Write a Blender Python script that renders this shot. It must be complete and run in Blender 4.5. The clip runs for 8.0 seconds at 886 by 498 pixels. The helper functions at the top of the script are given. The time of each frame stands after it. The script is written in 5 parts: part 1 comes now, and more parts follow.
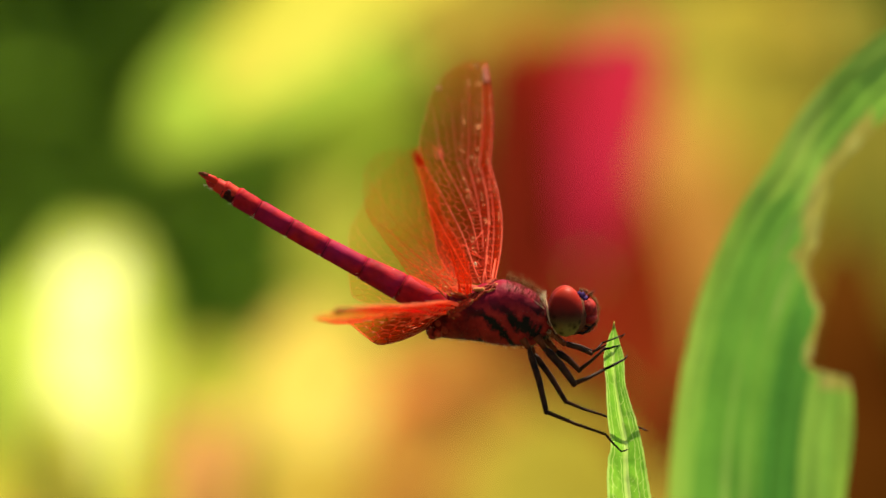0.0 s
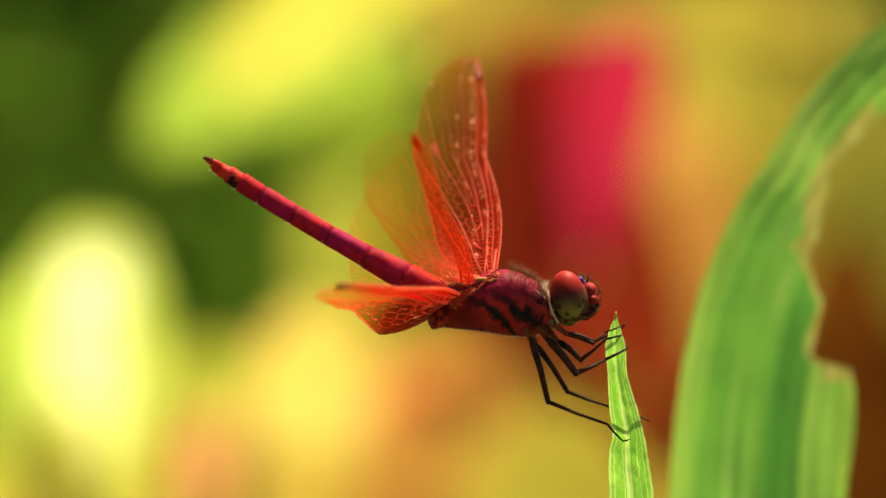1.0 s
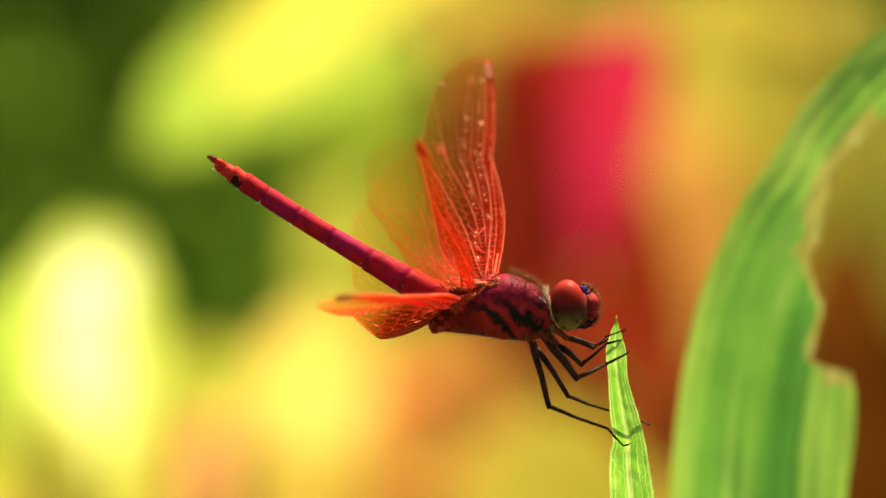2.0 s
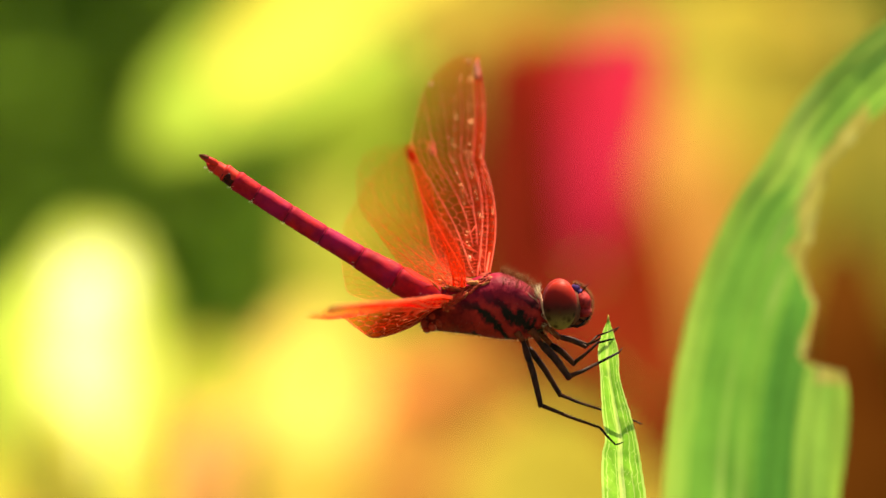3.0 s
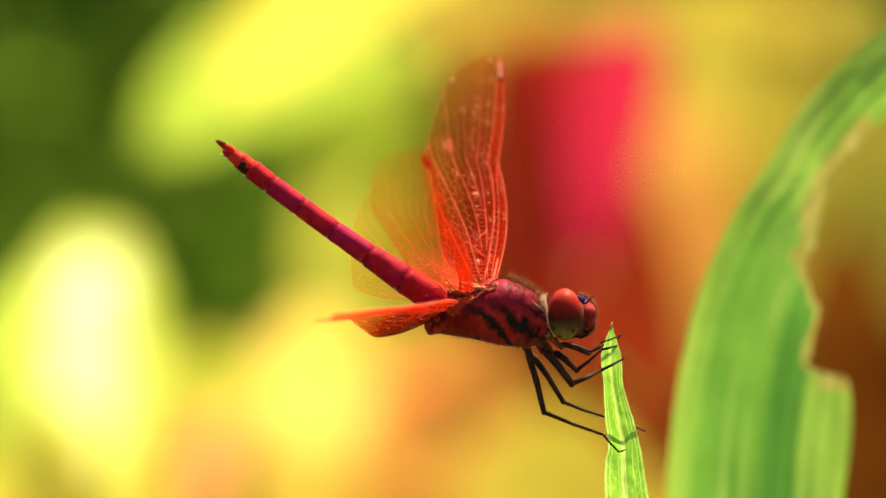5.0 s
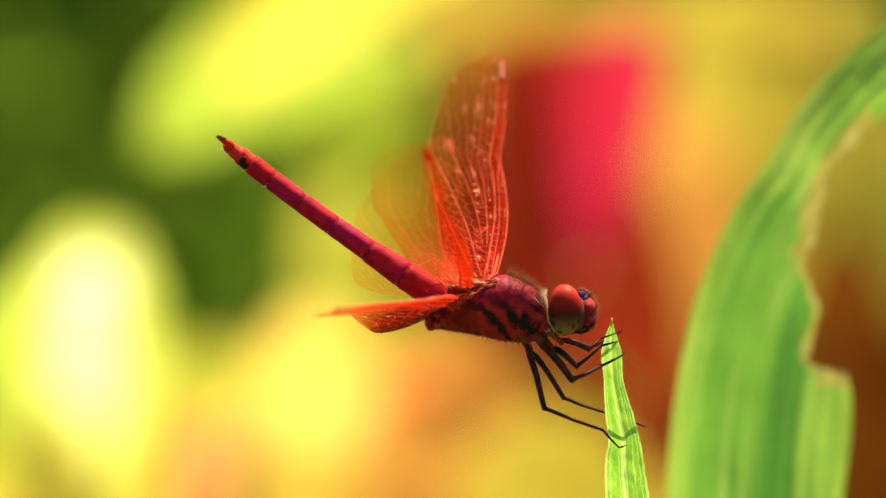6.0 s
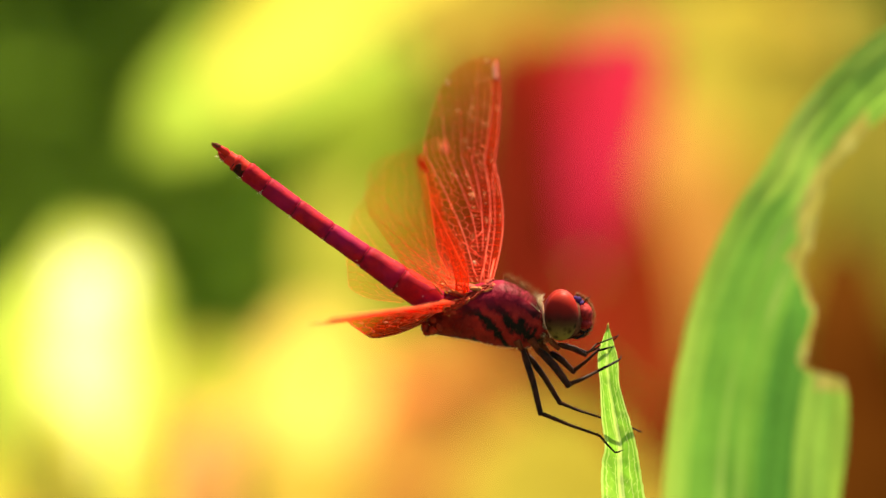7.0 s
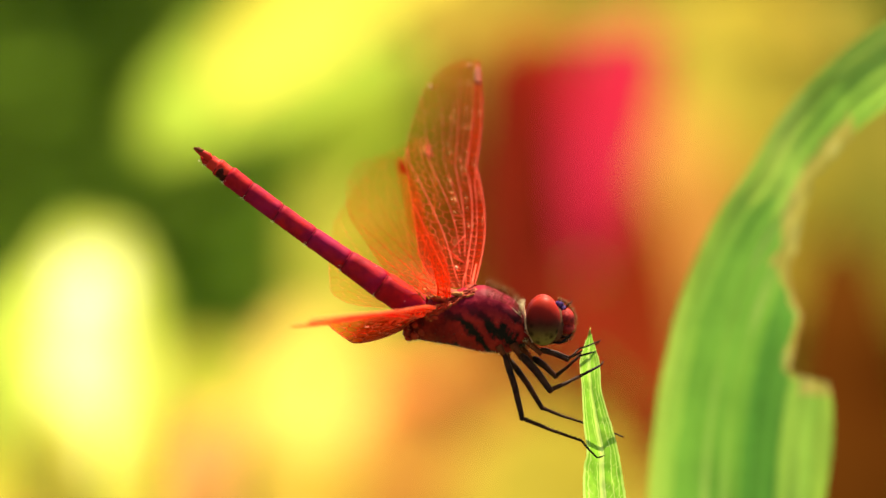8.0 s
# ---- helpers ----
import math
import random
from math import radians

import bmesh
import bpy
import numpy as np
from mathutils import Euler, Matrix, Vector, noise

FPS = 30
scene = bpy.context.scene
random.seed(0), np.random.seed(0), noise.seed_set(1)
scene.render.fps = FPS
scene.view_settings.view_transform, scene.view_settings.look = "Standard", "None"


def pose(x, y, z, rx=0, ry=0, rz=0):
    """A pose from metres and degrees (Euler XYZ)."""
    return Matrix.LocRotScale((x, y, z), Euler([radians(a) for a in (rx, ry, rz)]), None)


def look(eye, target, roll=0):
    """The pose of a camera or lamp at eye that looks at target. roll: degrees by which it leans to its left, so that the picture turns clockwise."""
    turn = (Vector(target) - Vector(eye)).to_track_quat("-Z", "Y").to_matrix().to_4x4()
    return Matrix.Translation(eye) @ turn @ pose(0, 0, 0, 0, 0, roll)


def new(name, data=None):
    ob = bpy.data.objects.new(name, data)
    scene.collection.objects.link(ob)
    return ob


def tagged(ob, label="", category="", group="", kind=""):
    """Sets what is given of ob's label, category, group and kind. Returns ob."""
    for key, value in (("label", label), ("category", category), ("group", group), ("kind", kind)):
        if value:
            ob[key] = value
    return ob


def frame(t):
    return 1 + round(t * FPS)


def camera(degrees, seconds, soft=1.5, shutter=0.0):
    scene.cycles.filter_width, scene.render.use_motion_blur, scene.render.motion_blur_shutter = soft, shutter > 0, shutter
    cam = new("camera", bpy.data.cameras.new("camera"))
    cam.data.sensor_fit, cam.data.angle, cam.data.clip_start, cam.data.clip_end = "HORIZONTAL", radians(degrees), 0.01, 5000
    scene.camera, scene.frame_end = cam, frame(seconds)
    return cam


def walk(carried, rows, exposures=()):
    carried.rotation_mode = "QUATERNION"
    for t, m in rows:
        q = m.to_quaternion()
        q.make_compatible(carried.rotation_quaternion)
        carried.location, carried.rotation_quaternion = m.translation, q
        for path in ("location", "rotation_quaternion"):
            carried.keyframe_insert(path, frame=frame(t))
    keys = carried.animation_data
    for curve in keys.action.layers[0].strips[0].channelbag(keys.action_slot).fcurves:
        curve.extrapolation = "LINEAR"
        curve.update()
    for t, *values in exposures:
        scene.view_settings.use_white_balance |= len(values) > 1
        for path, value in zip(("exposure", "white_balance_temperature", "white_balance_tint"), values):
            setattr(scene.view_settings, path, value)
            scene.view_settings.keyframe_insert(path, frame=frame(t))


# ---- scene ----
# ---- scale: lengths are in millimetres, turned into metres where meshes and poses are made ----
MM = 0.001
H = 0.50                 # height of the lens axis above the ground, metres
DIST = 0.3615            # lens to the dragonfly, metres
PIVOT = Vector((6.06, 0.0, -7.95))   # foot of the hind legs, from the middle of the focus plane


def place(x, y, z):
    """A place in metres from millimetres about the middle of the focus plane."""
    return Vector((x * MM, y * MM, H + z * MM))


# ---- camera: a long lens close to the perch, drifting by a few millimetres ----
cam = camera(12.0, 8.0, soft=1.5)
cam.data.dof.use_dof = True
cam.data.dof.focus_distance = DIST
cam.data.dof.aperture_fstop = 15.0
cam.data.dof.aperture_blades = 0

DRIFT = [  # seconds, millimetres to the right, millimetres up
    (0.0, -0.000, 0.000),
    (0.1, 0.404, -0.337),
    (0.2, -0.202, -0.673),
    (0.3, -0.606, -0.673),
    (0.4, -0.135, -0.673),
    (0.5, 0.333, -0.600),
    (0.6, 0.471, 0.067),
    (0.7, 0.135, -0.067),
    (0.8, -0.337, -0.740),
    (0.9, -0.337, -1.279),
    (1.0, -0.200, -1.199),
    (1.1, -0.337, -0.740),
    (1.2, 0.269, -0.404),
    (1.3, 0.337, -0.673),
    (1.4, -0.202, -1.346),
    (1.5, -0.400, -1.333),
    (1.6, -0.202, -1.144),
    (1.7, 0.333, -0.933),
    (2.0, -0.269, -0.673),
    (2.3, 0.135, -1.077),
    (2.6, -0.404, -1.212),
    (2.8, -0.666, -1.533),
    (2.9, -0.000, -0.673),
    (3.0, 0.666, -0.800),
    (3.1, 0.067, -0.875),
    (3.2, -0.471, -1.279),
    (3.3, -0.606, -1.683),
    (3.4, -0.202, -1.414),
    (3.5, -0.000, -1.133),
    (3.6, -0.404, -1.010),
    (3.7, -0.337, -0.740),
    (3.8, 0.269, -0.673),
    (3.9, 0.067, -0.740),
    (4.0, 0.100, -0.433),
    (4.1, -0.000, -0.471),
    (4.2, 0.202, -0.135),
    (4.3, 0.538, -0.067),
    (4.4, 0.404, -0.337),
    (4.5, 0.600, 0.000),
    (4.6, 0.538, 0.269),
    (4.7, 0.471, 0.269),
    (5.1, 0.269, 0.000),
    (5.5, 0.404, 0.067),
    (5.8, 0.135, -0.135),
    (5.9, -0.269, -0.337),
    (6.0, 0.267, -0.466),
    (6.1, -0.135, -0.808),
    (6.2, -0.538, -0.942),
    (6.3, -0.000, -0.808),
    (6.4, 0.269, -0.538),
    (6.5, 0.367, -0.200),
    (6.6, 0.538, 0.202),
    (6.7, 0.471, 0.000),
    (6.8, 0.471, -0.135),
    (6.9, 0.269, -0.404),
    (7.0, 0.700, 0.133),
    (7.1, 1.212, 1.144),
    (7.2, 1.144, 1.548),
    (7.3, 1.279, 1.212),
    (7.4, 1.279, 1.010),
    (7.5, 1.199, 0.933),
    (7.6, 1.481, 1.212),
    (7.7, 2.221, 0.808),
    (7.8, 2.558, 0.538),
    (7.9, 1.750, 0.404),
    (8.0, 2.832, 0.733),
]
AIM = Vector((0, 2.67 * DIST, H))
EXPOSURES = [(0.0, 1.25, 8000, 8), (1.5, 1.47, 8300, 10), (3.5, 1.73, 8500, 14), (8.0, 1.71, 8500, 14)]
walk(cam, [(t, look((dx * MM, -DIST, H + dz * MM), AIM)) for t, dx, dz in DRIFT], EXPOSURES)

# ---- light: a high sun behind the perch, and the open sky ----
SUN_ELEVATION, SUN_AZIMUTH = 67, 42      # degrees; azimuth from straight behind the perch, towards the right
to_sun = Vector((math.sin(radians(SUN_AZIMUTH)) * math.cos(radians(SUN_ELEVATION)),
                 math.cos(radians(SUN_AZIMUTH)) * math.cos(radians(SUN_ELEVATION)),
                 math.sin(radians(SUN_ELEVATION))))
world = bpy.data.worlds.new("world")
scene.world = world
world.use_nodes = True
sky = world.node_tree.nodes.new("ShaderNodeTexSky")
sky.sky_type, sky.sun_disc = "NISHITA", False
sky.sun_elevation, sky.sun_rotation = radians(SUN_ELEVATION), radians(SUN_AZIMUTH)
world.node_tree.links.new(sky.outputs["Color"], world.node_tree.nodes["Background"].inputs["Color"])
world.node_tree.nodes["Background"].inputs["Strength"].default_value = 0.07
sun = new("sun", bpy.data.lights.new("sun", "SUN"))
sun.data.energy, sun.data.angle, sun.data.color = 5.0, radians(0.5), (1.0, 0.94, 0.84)
sun.matrix_basis = look(to_sun * 20, (0, 0, 0))


# ---- materials ----
class Shade:
    """A small builder of node materials."""

    def __init__(self, name):
        self.m = bpy.data.materials.new(name)
        self.m.use_nodes = True
        self.t = self.m.node_tree
        self.p = self.t.nodes["Principled BSDF"]
        self.out = self.t.nodes["Material Output"]
        self.co = self.t.nodes.new("ShaderNodeTexCoord").outputs["Object"]

    def node(self, kind, **values):
        n = self.t.nodes.new(kind)
        for key, value in values.items():
            n.inputs[key].default_value = value
        return n

    def link(self, a, b):
        self.t.links.new(a, b)

    def noise(self, scale, detail=4.0, stretch=None, rough=0.55):
        """Noise with `scale` features a metre."""
        n = self.node("ShaderNodeTexNoise", Scale=scale, Detail=detail, Roughness=rough)
        if stretch:
            m = self.node("ShaderNodeMapping")
            m.inputs["Scale"].default_value = stretch
            self.link(self.co, m.inputs["Vector"])
            self.link(m.outputs["Vector"], n.inputs["Vector"])
        else:
            self.link(self.co, n.inputs["Vector"])
        return n.outputs["Fac"]

    def ramp(self, fac, stops):
        r = self.t.nodes.new("ShaderNodeValToRGB")
        while len(r.color_ramp.elements) < len(stops):
            r.color_ramp.elements.new(0.5)
        for e, (at, colour) in zip(r.color_ramp.elements, stops):
            e.position, e.color = at, (*colour, 1)
        self.link(fac, r.inputs["Fac"])
        return r.outputs["Color"]

    def mix(self, fac, a, b, how="MIX"):
        m = self.t.nodes.new("ShaderNodeMix")
        m.data_type, m.blend_type = "RGBA", how
        for socket, value in ((m.inputs[0], fac), (m.inputs[6], a), (m.inputs[7], b)):
            if isinstance(value, (int, float)):
                socket.default_value = value
            elif isinstance(value, tuple):
                socket.default_value = (*value, 1)
            else:
                self.link(value, socket)
        return m.outputs[2]

    def bump(self, height, strength, distance):
        b = self.node("ShaderNodeBump", Strength=strength, Distance=distance)
        self.link(height, b.inputs["Height"])
        self.link(b.outputs["Normal"], self.p.inputs["Normal"])

    def set(self, **values):
        for key, value in values.items():
            self.p.inputs[key.replace("_", " ")].default_value = value
        return self

    def colour(self, socket):
        self.link(socket, self.p.inputs["Base Color"])

    def translucent(self, socket, share):
        """Lets a share of the light through, as a leaf does."""
        tr = self.t.nodes.new("ShaderNodeBsdfTranslucent")
        self.link(socket, tr.inputs["Color"])
        mx = self.node("ShaderNodeMixShader", Fac=share)
        self.link(self.p.outputs[0], mx.inputs[1])
        self.link(tr.outputs[0], mx.inputs[2])
        self.link(mx.outputs[0], self.out.inputs["Surface"])


def chitin(name, dark, light, scale=900, rough=0.35, relief=0.00005):
    s = Shade(name)
    n = s.noise(scale, 5)
    s.colour(s.ramp(n, [(0.3, dark), (0.7, light)]))
    s.bump(s.noise(scale * 3, 4), 0.35, relief)
    s.set(Roughness=rough + 0.12, Specular_IOR_Level=0.05)
    return s.m


def thorax_material():
    s = Shade("thorax_cuticle")
    w = s.node("ShaderNodeTexWave", Scale=150.0, Distortion=12.0, Detail=6.0)
    w.inputs["Detail Scale"].default_value = 1.1
    w.inputs["Detail Roughness"].default_value = 0.65
    m = s.node("ShaderNodeMapping")
    m.inputs["Rotation"].default_value = (0, radians(63), 0)
    m.inputs["Scale"].default_value = (1.3, 0.5, 1.0)
    s.link(s.co, m.inputs["Vector"])
    s.link(m.outputs["Vector"], w.inputs["Vector"])
    stripes = s.ramp(w.outputs["Fac"], [(0.22, (0.014, 0.012, 0.008)), (0.50, (0.17, 0.012, 0.012)), (0.85, (0.36, 0.026, 0.018))])
    mottle = s.ramp(s.noise(700, 4), [(0.35, (0.55, 0.5, 0.6)), (0.7, (1.0, 1.0, 1.0))])
    sep = s.t.nodes.new("ShaderNodeSeparateXYZ")
    s.link(s.co, sep.inputs[0])
    mr = s.t.nodes.new("ShaderNodeMapRange")
    mr.inputs[1].default_value, mr.inputs[2].default_value = 0.0022, 0.0042
    s.link(sep.outputs["Z"], mr.inputs[0])
    rear = s.t.nodes.new("ShaderNodeMapRange")
    rear.inputs[1].default_value, rear.inputs[2].default_value = -0.0028, -0.0052
    s.link(sep.outputs["X"], rear.inputs[0])
    stripes = s.mix(rear.outputs[0], stripes, s.ramp(s.noise(900, 5), [(0.32, (0.05, 0.008, 0.006)), (0.5, (0.19, 0.014, 0.009)), (0.7, (0.32, 0.035, 0.015))]))
    back = s.mix(mr.outputs[0], stripes, (0.25, 0.007, 0.024))
    s.colour(s.mix(1.0, back, mottle, "MULTIPLY"))
    s.bump(s.noise(1500, 6), 0.5, 0.0002)
    s.set(Roughness=0.5, Specular_IOR_Level=0.04)
    return s.m


def abdomen_material():
    """Crimson with a plum bloom in cloudy patches, and fine pale specks."""
    s = Shade("abdomen_cuticle")
    red = s.ramp(s.noise(900, 5), [(0.32, (0.20, 0.005, 0.012)), (0.68, (0.42, 0.014, 0.016))])
    bloom = s.ramp(s.noise(260, 4), [(0.42, (0.0, 0.0, 0.0)), (0.68, (0.85, 0.85, 0.85))])
    c = s.mix(bloom, red, (0.25, 0.008, 0.060))
    v = s.node("ShaderNodeTexVoronoi", Scale=620.0)
    s.link(s.co, v.inputs["Vector"])
    s.colour(s.mix(s.ramp(v.outputs["Distance"], [(0.022, (0.7, 0.7, 0.7)), (0.04, (0.0, 0.0, 0.0))]), c, (0.75, 0.45, 0.42)))
    s.bump(s.noise(2400, 4), 0.4, 0.00006)
    s.set(Roughness=0.58, Specular_IOR_Level=0.03)
    return s.m


def eye_material():
    s = Shade("compound_eye")
    sep = s.t.nodes.new("ShaderNodeSeparateXYZ")
    s.link(s.co, sep.inputs[0])
    mr = s.t.nodes.new("ShaderNodeMapRange")
    mr.inputs[1].default_value, mr.inputs[2].default_value = -0.0019, 0.0019
    s.link(sep.outputs["Z"], mr.inputs[0])
    wave = s.t.nodes.new("ShaderNodeMath")
    wave.operation = "MULTIPLY_ADD"
    s.link(s.noise(450, 3), wave.inputs[0])
    wave.inputs[1].default_value = 0.22
    s.link(mr.outputs[0], wave.inputs[2])
    drop = s.t.nodes.new("ShaderNodeMath")
    drop.operation = "SUBTRACT"
    s.link(wave.outputs[0], drop.inputs[0])
    drop.inputs[1].default_value = 0.11
    height = drop.outputs[0]
    base = s.ramp(height, [(0.0, (0.19, 0.15, 0.035)), (0.16, (0.13, 0.088, 0.022)), (0.30, (0.070, 0.036, 0.012)), (0.42, (0.060, 0.015, 0.008)),
                           (0.52, (0.090, 0.010, 0.007)), (0.63, (0.16, 0.010, 0.006)), (0.78, (0.25, 0.013, 0.008)), (1.0, (0.33, 0.026, 0.014))])
    v = s.node("ShaderNodeTexVoronoi", Scale=1700.0)
    s.link(s.co, v.inputs["Vector"])
    spots = s.ramp(v.outputs["Distance"], [(0.15, (0.25, 0.2, 0.15)), (0.55, (1, 1, 1))])
    low = s.ramp(mr.outputs[0], [(0.34, (1, 1, 1)), (0.5, (0, 0, 0))])
    s.colour(s.mix(1.0, base, s.mix(low, (1.0, 1.0, 1.0), spots), "MULTIPLY"))
    f = s.node("ShaderNodeTexVoronoi", Scale=14000.0)
    s.link(s.co, f.inputs["Vector"])
    s.bump(f.outputs["Distance"], 0.12, 0.00004)
    s.set(Roughness=0.45, Specular_IOR_Level=0.04)
    return s.m


def membrane_material(name, tint, haze, root=(0.86, 0.34, 0.20), mid=(0.93, 0.52, 0.36), outer=(0.97, 0.68, 0.54), scatter=(0.66, 0.034, 0.010), stops=(0.33, 0.65), fall=(0.36, 0.125, 0.05), shine=0.0018):
    """Clear film, amber and denser towards the root of the wing."""
    s = Shade(name)
    far = s.t.nodes.new("ShaderNodeVectorMath")
    far.operation = "LENGTH"
    s.link(s.co, far.inputs[0])
    mr = s.t.nodes.new("ShaderNodeMapRange")
    mr.inputs[1].default_value, mr.inputs[2].default_value = 0.002, 0.021
    s.link(far.outputs["Value"], mr.inputs[0])
    clear = s.t.nodes.new("ShaderNodeBsdfTransparent")
    s.link(s.ramp(mr.outputs[0], [(0.0, root), (stops[0], mid), (stops[1], outer), (1.0, tint)]), clear.inputs["Color"])
    gloss = s.node("ShaderNodeBsdfGlossy", Color=(1, 0.45, 0.24, 1), Roughness=0.2)
    film = s.node("ShaderNodeMixShader", Fac=0.5)
    s.link(s.node("ShaderNodeBsdfTranslucent", Color=(*scatter, 1)).outputs[0], film.inputs[1])
    s.link(s.node("ShaderNodeBsdfDiffuse", Color=(*scatter, 1)).outputs[0], film.inputs[2])
    wrinkle = s.node("ShaderNodeBump", Strength=0.7, Distance=0.0005)
    s.link(s.noise(420, 3), wrinkle.inputs["Height"])
    s.link(wrinkle.outputs["Normal"], gloss.inputs["Normal"])
    a = s.node("ShaderNodeMixShader")
    dense = s.ramp(mr.outputs[0], [(0.0, (min(0.7, haze * 4.4),) * 3), (0.20, (haze * 4.4 * fall[0],) * 3), (0.38, (haze * 4.4 * fall[1],) * 3), (1.0, (haze * 4.4 * fall[2],) * 3)])
    s.link(s.mix(1.0, dense, s.ramp(s.noise(330, 4), [(0.34, (0.35,) * 3), (0.66, (1.0,) * 3)]), "MULTIPLY"), a.inputs["Fac"])
    s.link(clear.outputs[0], a.inputs[1])
    s.link(film.outputs[0], a.inputs[2])
    b = s.node("ShaderNodeMixShader", Fac=shine)
    s.link(a.outputs[0], b.inputs[1])
    s.link(gloss.outputs[0], b.inputs[2])
    s.link(b.outputs[0], s.out.inputs["Surface"])
    return s.m


def vein_material(name, dark, light, share=0.7, gloss=0.08):
    s = Shade(name)
    c = s.ramp(s.noise(500, 3), [(0.3, dark), (0.7, light)])
    s.colour(c)
    s.bump(s.noise(1400, 3), 0.5, 0.0001)
    s.set(Roughness=0.3, Specular_IOR_Level=gloss, Specular_Tint=(1.0, 0.5, 0.22, 1))
    s.translucent(c, share)
    return s.m


def leaf_material(name, low, mid, high, scale, stretch, share=0.45, rough=0.45, bump=0.0002, spread=(0.32, 0.5, 0.68), gloss=0.12):
    """A living leaf: three tones in streaks, fine grain, light passing through."""
    s = Shade(name)
    streak = s.ramp(s.noise(scale, 5, stretch), [(spread[0], low), (spread[1], mid), (spread[2], high)])
    grain = s.ramp(s.noise(scale * 9, 3), [(0.3, (0.82, 0.84, 0.8)), (0.7, (1.0, 1.0, 1.0))])
    c = s.mix(1.0, streak, grain, "MULTIPLY")
    s.colour(c)
    s.bump(s.noise(scale * 5, 4, stretch), 0.4, bump)
    s.set(Roughness=rough, Specular_IOR_Level=gloss)
    s.translucent(c, share)
    return s.m


def plain(name, dark, light, scale, rough=0.8, bump=0.002):
    s = Shade(name)
    s.colour(s.ramp(s.noise(scale, 6), [(0.3, dark), (0.7, light)]))
    s.bump(s.noise(scale * 6, 5), 0.5, bump)
    s.set(Roughness=rough, Specular_IOR_Level=0.12)
    return s.m


M_THORAX = thorax_material()
M_EYE = eye_material()
M_ABDOMEN = abdomen_material()
M_ABDOMEN_END = chitin("abdomen_end_cuticle", (0.34, 0.012, 0.010), (0.54, 0.032, 0.018), 900, 0.4)
M_BLACK = chitin("black_cuticle", (0.006, 0.005, 0.005), (0.018, 0.012, 0.010), 1500, 0.35)
M_LEG = chitin("leg_cuticle", (0.007, 0.005, 0.004), (0.055, 0.020, 0.008), 1200, 0.4)
M_FACE = chitin("face_cuticle", (0.07, 0.006, 0.006), (0.42, 0.028, 0.024), 1300, 0.42, relief=0.0003)
M_HEAD = chitin("head_cuticle", (0.045, 0.016, 0.010), (0.14, 0.05, 0.025), 1600, 0.45)
M_VERTEX = chitin("vertex_cuticle", (0.02, 0.010, 0.05), (0.10, 0.05, 0.20), 2600, 0.25)
M_HINGE = chitin("wing_hinge_cuticle", (0.22, 0.05, 0.018), (0.54, 0.19, 0.06), 1800, 0.4)
M_COXA = chitin("coxa_cuticle", (0.045, 0.010, 0.004), (0.20, 0.050, 0.015), 1500, 0.45)
M_ROOT = chitin("wing_root_cuticle", (0.12, 0.012, 0.008), (0.42, 0.05, 0.022), 1800, 0.4, relief=0.0003)
M_STRUT = chitin("strut_cuticle", (0.20, 0.05, 0.015), (0.50, 0.20, 0.06), 2500, 0.4)
M_SEAM = chitin("tail_patch_cuticle", (0.014, 0.004, 0.003), (0.07, 0.010, 0.006), 2500, 0.4)
M_PALE = chitin("pale_cuticle", (0.50, 0.28, 0.16), (0.72, 0.50, 0.30), 2500, 0.35)
M_HAIR_PALE = plain("pale_hair", (0.55, 0.48, 0.25), (0.85, 0.80, 0.55), 3000, 0.5, 0.00001)
M_HAIR_TAN = plain("tawny_hair", (0.22, 0.09, 0.03), (0.48, 0.24, 0.08), 3000, 0.6, 0.00001)
M_HAIR_BROWN = plain("tawny_brown_hair", (0.10, 0.045, 0.014), (0.26, 0.13, 0.04), 3000, 0.55, 0.00001)
M_HAIR_DARK = plain("brown_hair", (0.05, 0.022, 0.008), (0.15, 0.07, 0.022), 3000, 0.5, 0.00001)
M_VEIN = vein_material("wing_vein", (0.80, 0.13, 0.075), (0.91, 0.25, 0.15))
M_MEMBRANE = membrane_material("wing_membrane", (0.95, 0.73, 0.57), 0.17, (0.80, 0.24, 0.17), (0.84, 0.32, 0.22), (0.91, 0.52, 0.38), (0.60, 0.045, 0.026), shine=0.0014)
M_MEMBRANE_NEAR = membrane_material("wing_membrane_near", (0.96, 0.90, 0.80), 0.085, (0.90, 0.48, 0.30), (0.94, 0.70, 0.52), (0.95, 0.82, 0.68), (0.76, 0.14, 0.075))
M_MEMBRANE_HIND = membrane_material("wing_membrane_hind", (0.98, 0.86, 0.70), 0.085, (0.95, 0.60, 0.36), (0.97, 0.80, 0.56), (0.98, 0.86, 0.68), scatter=(0.84, 0.32, 0.12))
M_MEMBRANE_LEAD = membrane_material("wing_membrane_leading", (0.88, 0.44, 0.30), 0.12, (0.82, 0.30, 0.18), (0.84, 0.36, 0.22), (0.86, 0.40, 0.26), (0.70, 0.045, 0.016), fall=(0.7, 0.55, 0.45))
M_MEMBRANE_DEEP = membrane_material("wing_membrane_deep", (0.96, 0.70, 0.45), 0.005, (0.27, 0.020, 0.018), (0.34, 0.032, 0.024), (0.86, 0.50, 0.26), (0.40, 0.012, 0.008), (0.27, 0.46), shine=0.0)
M_VEIN_DEEP = vein_material("wing_vein_deep", (0.71, 0.085, 0.05), (0.88, 0.19, 0.11), 0.6)
M_VEIN_PALE = vein_material("wing_vein_pale", (0.80, 0.26, 0.07), (0.92, 0.46, 0.16))
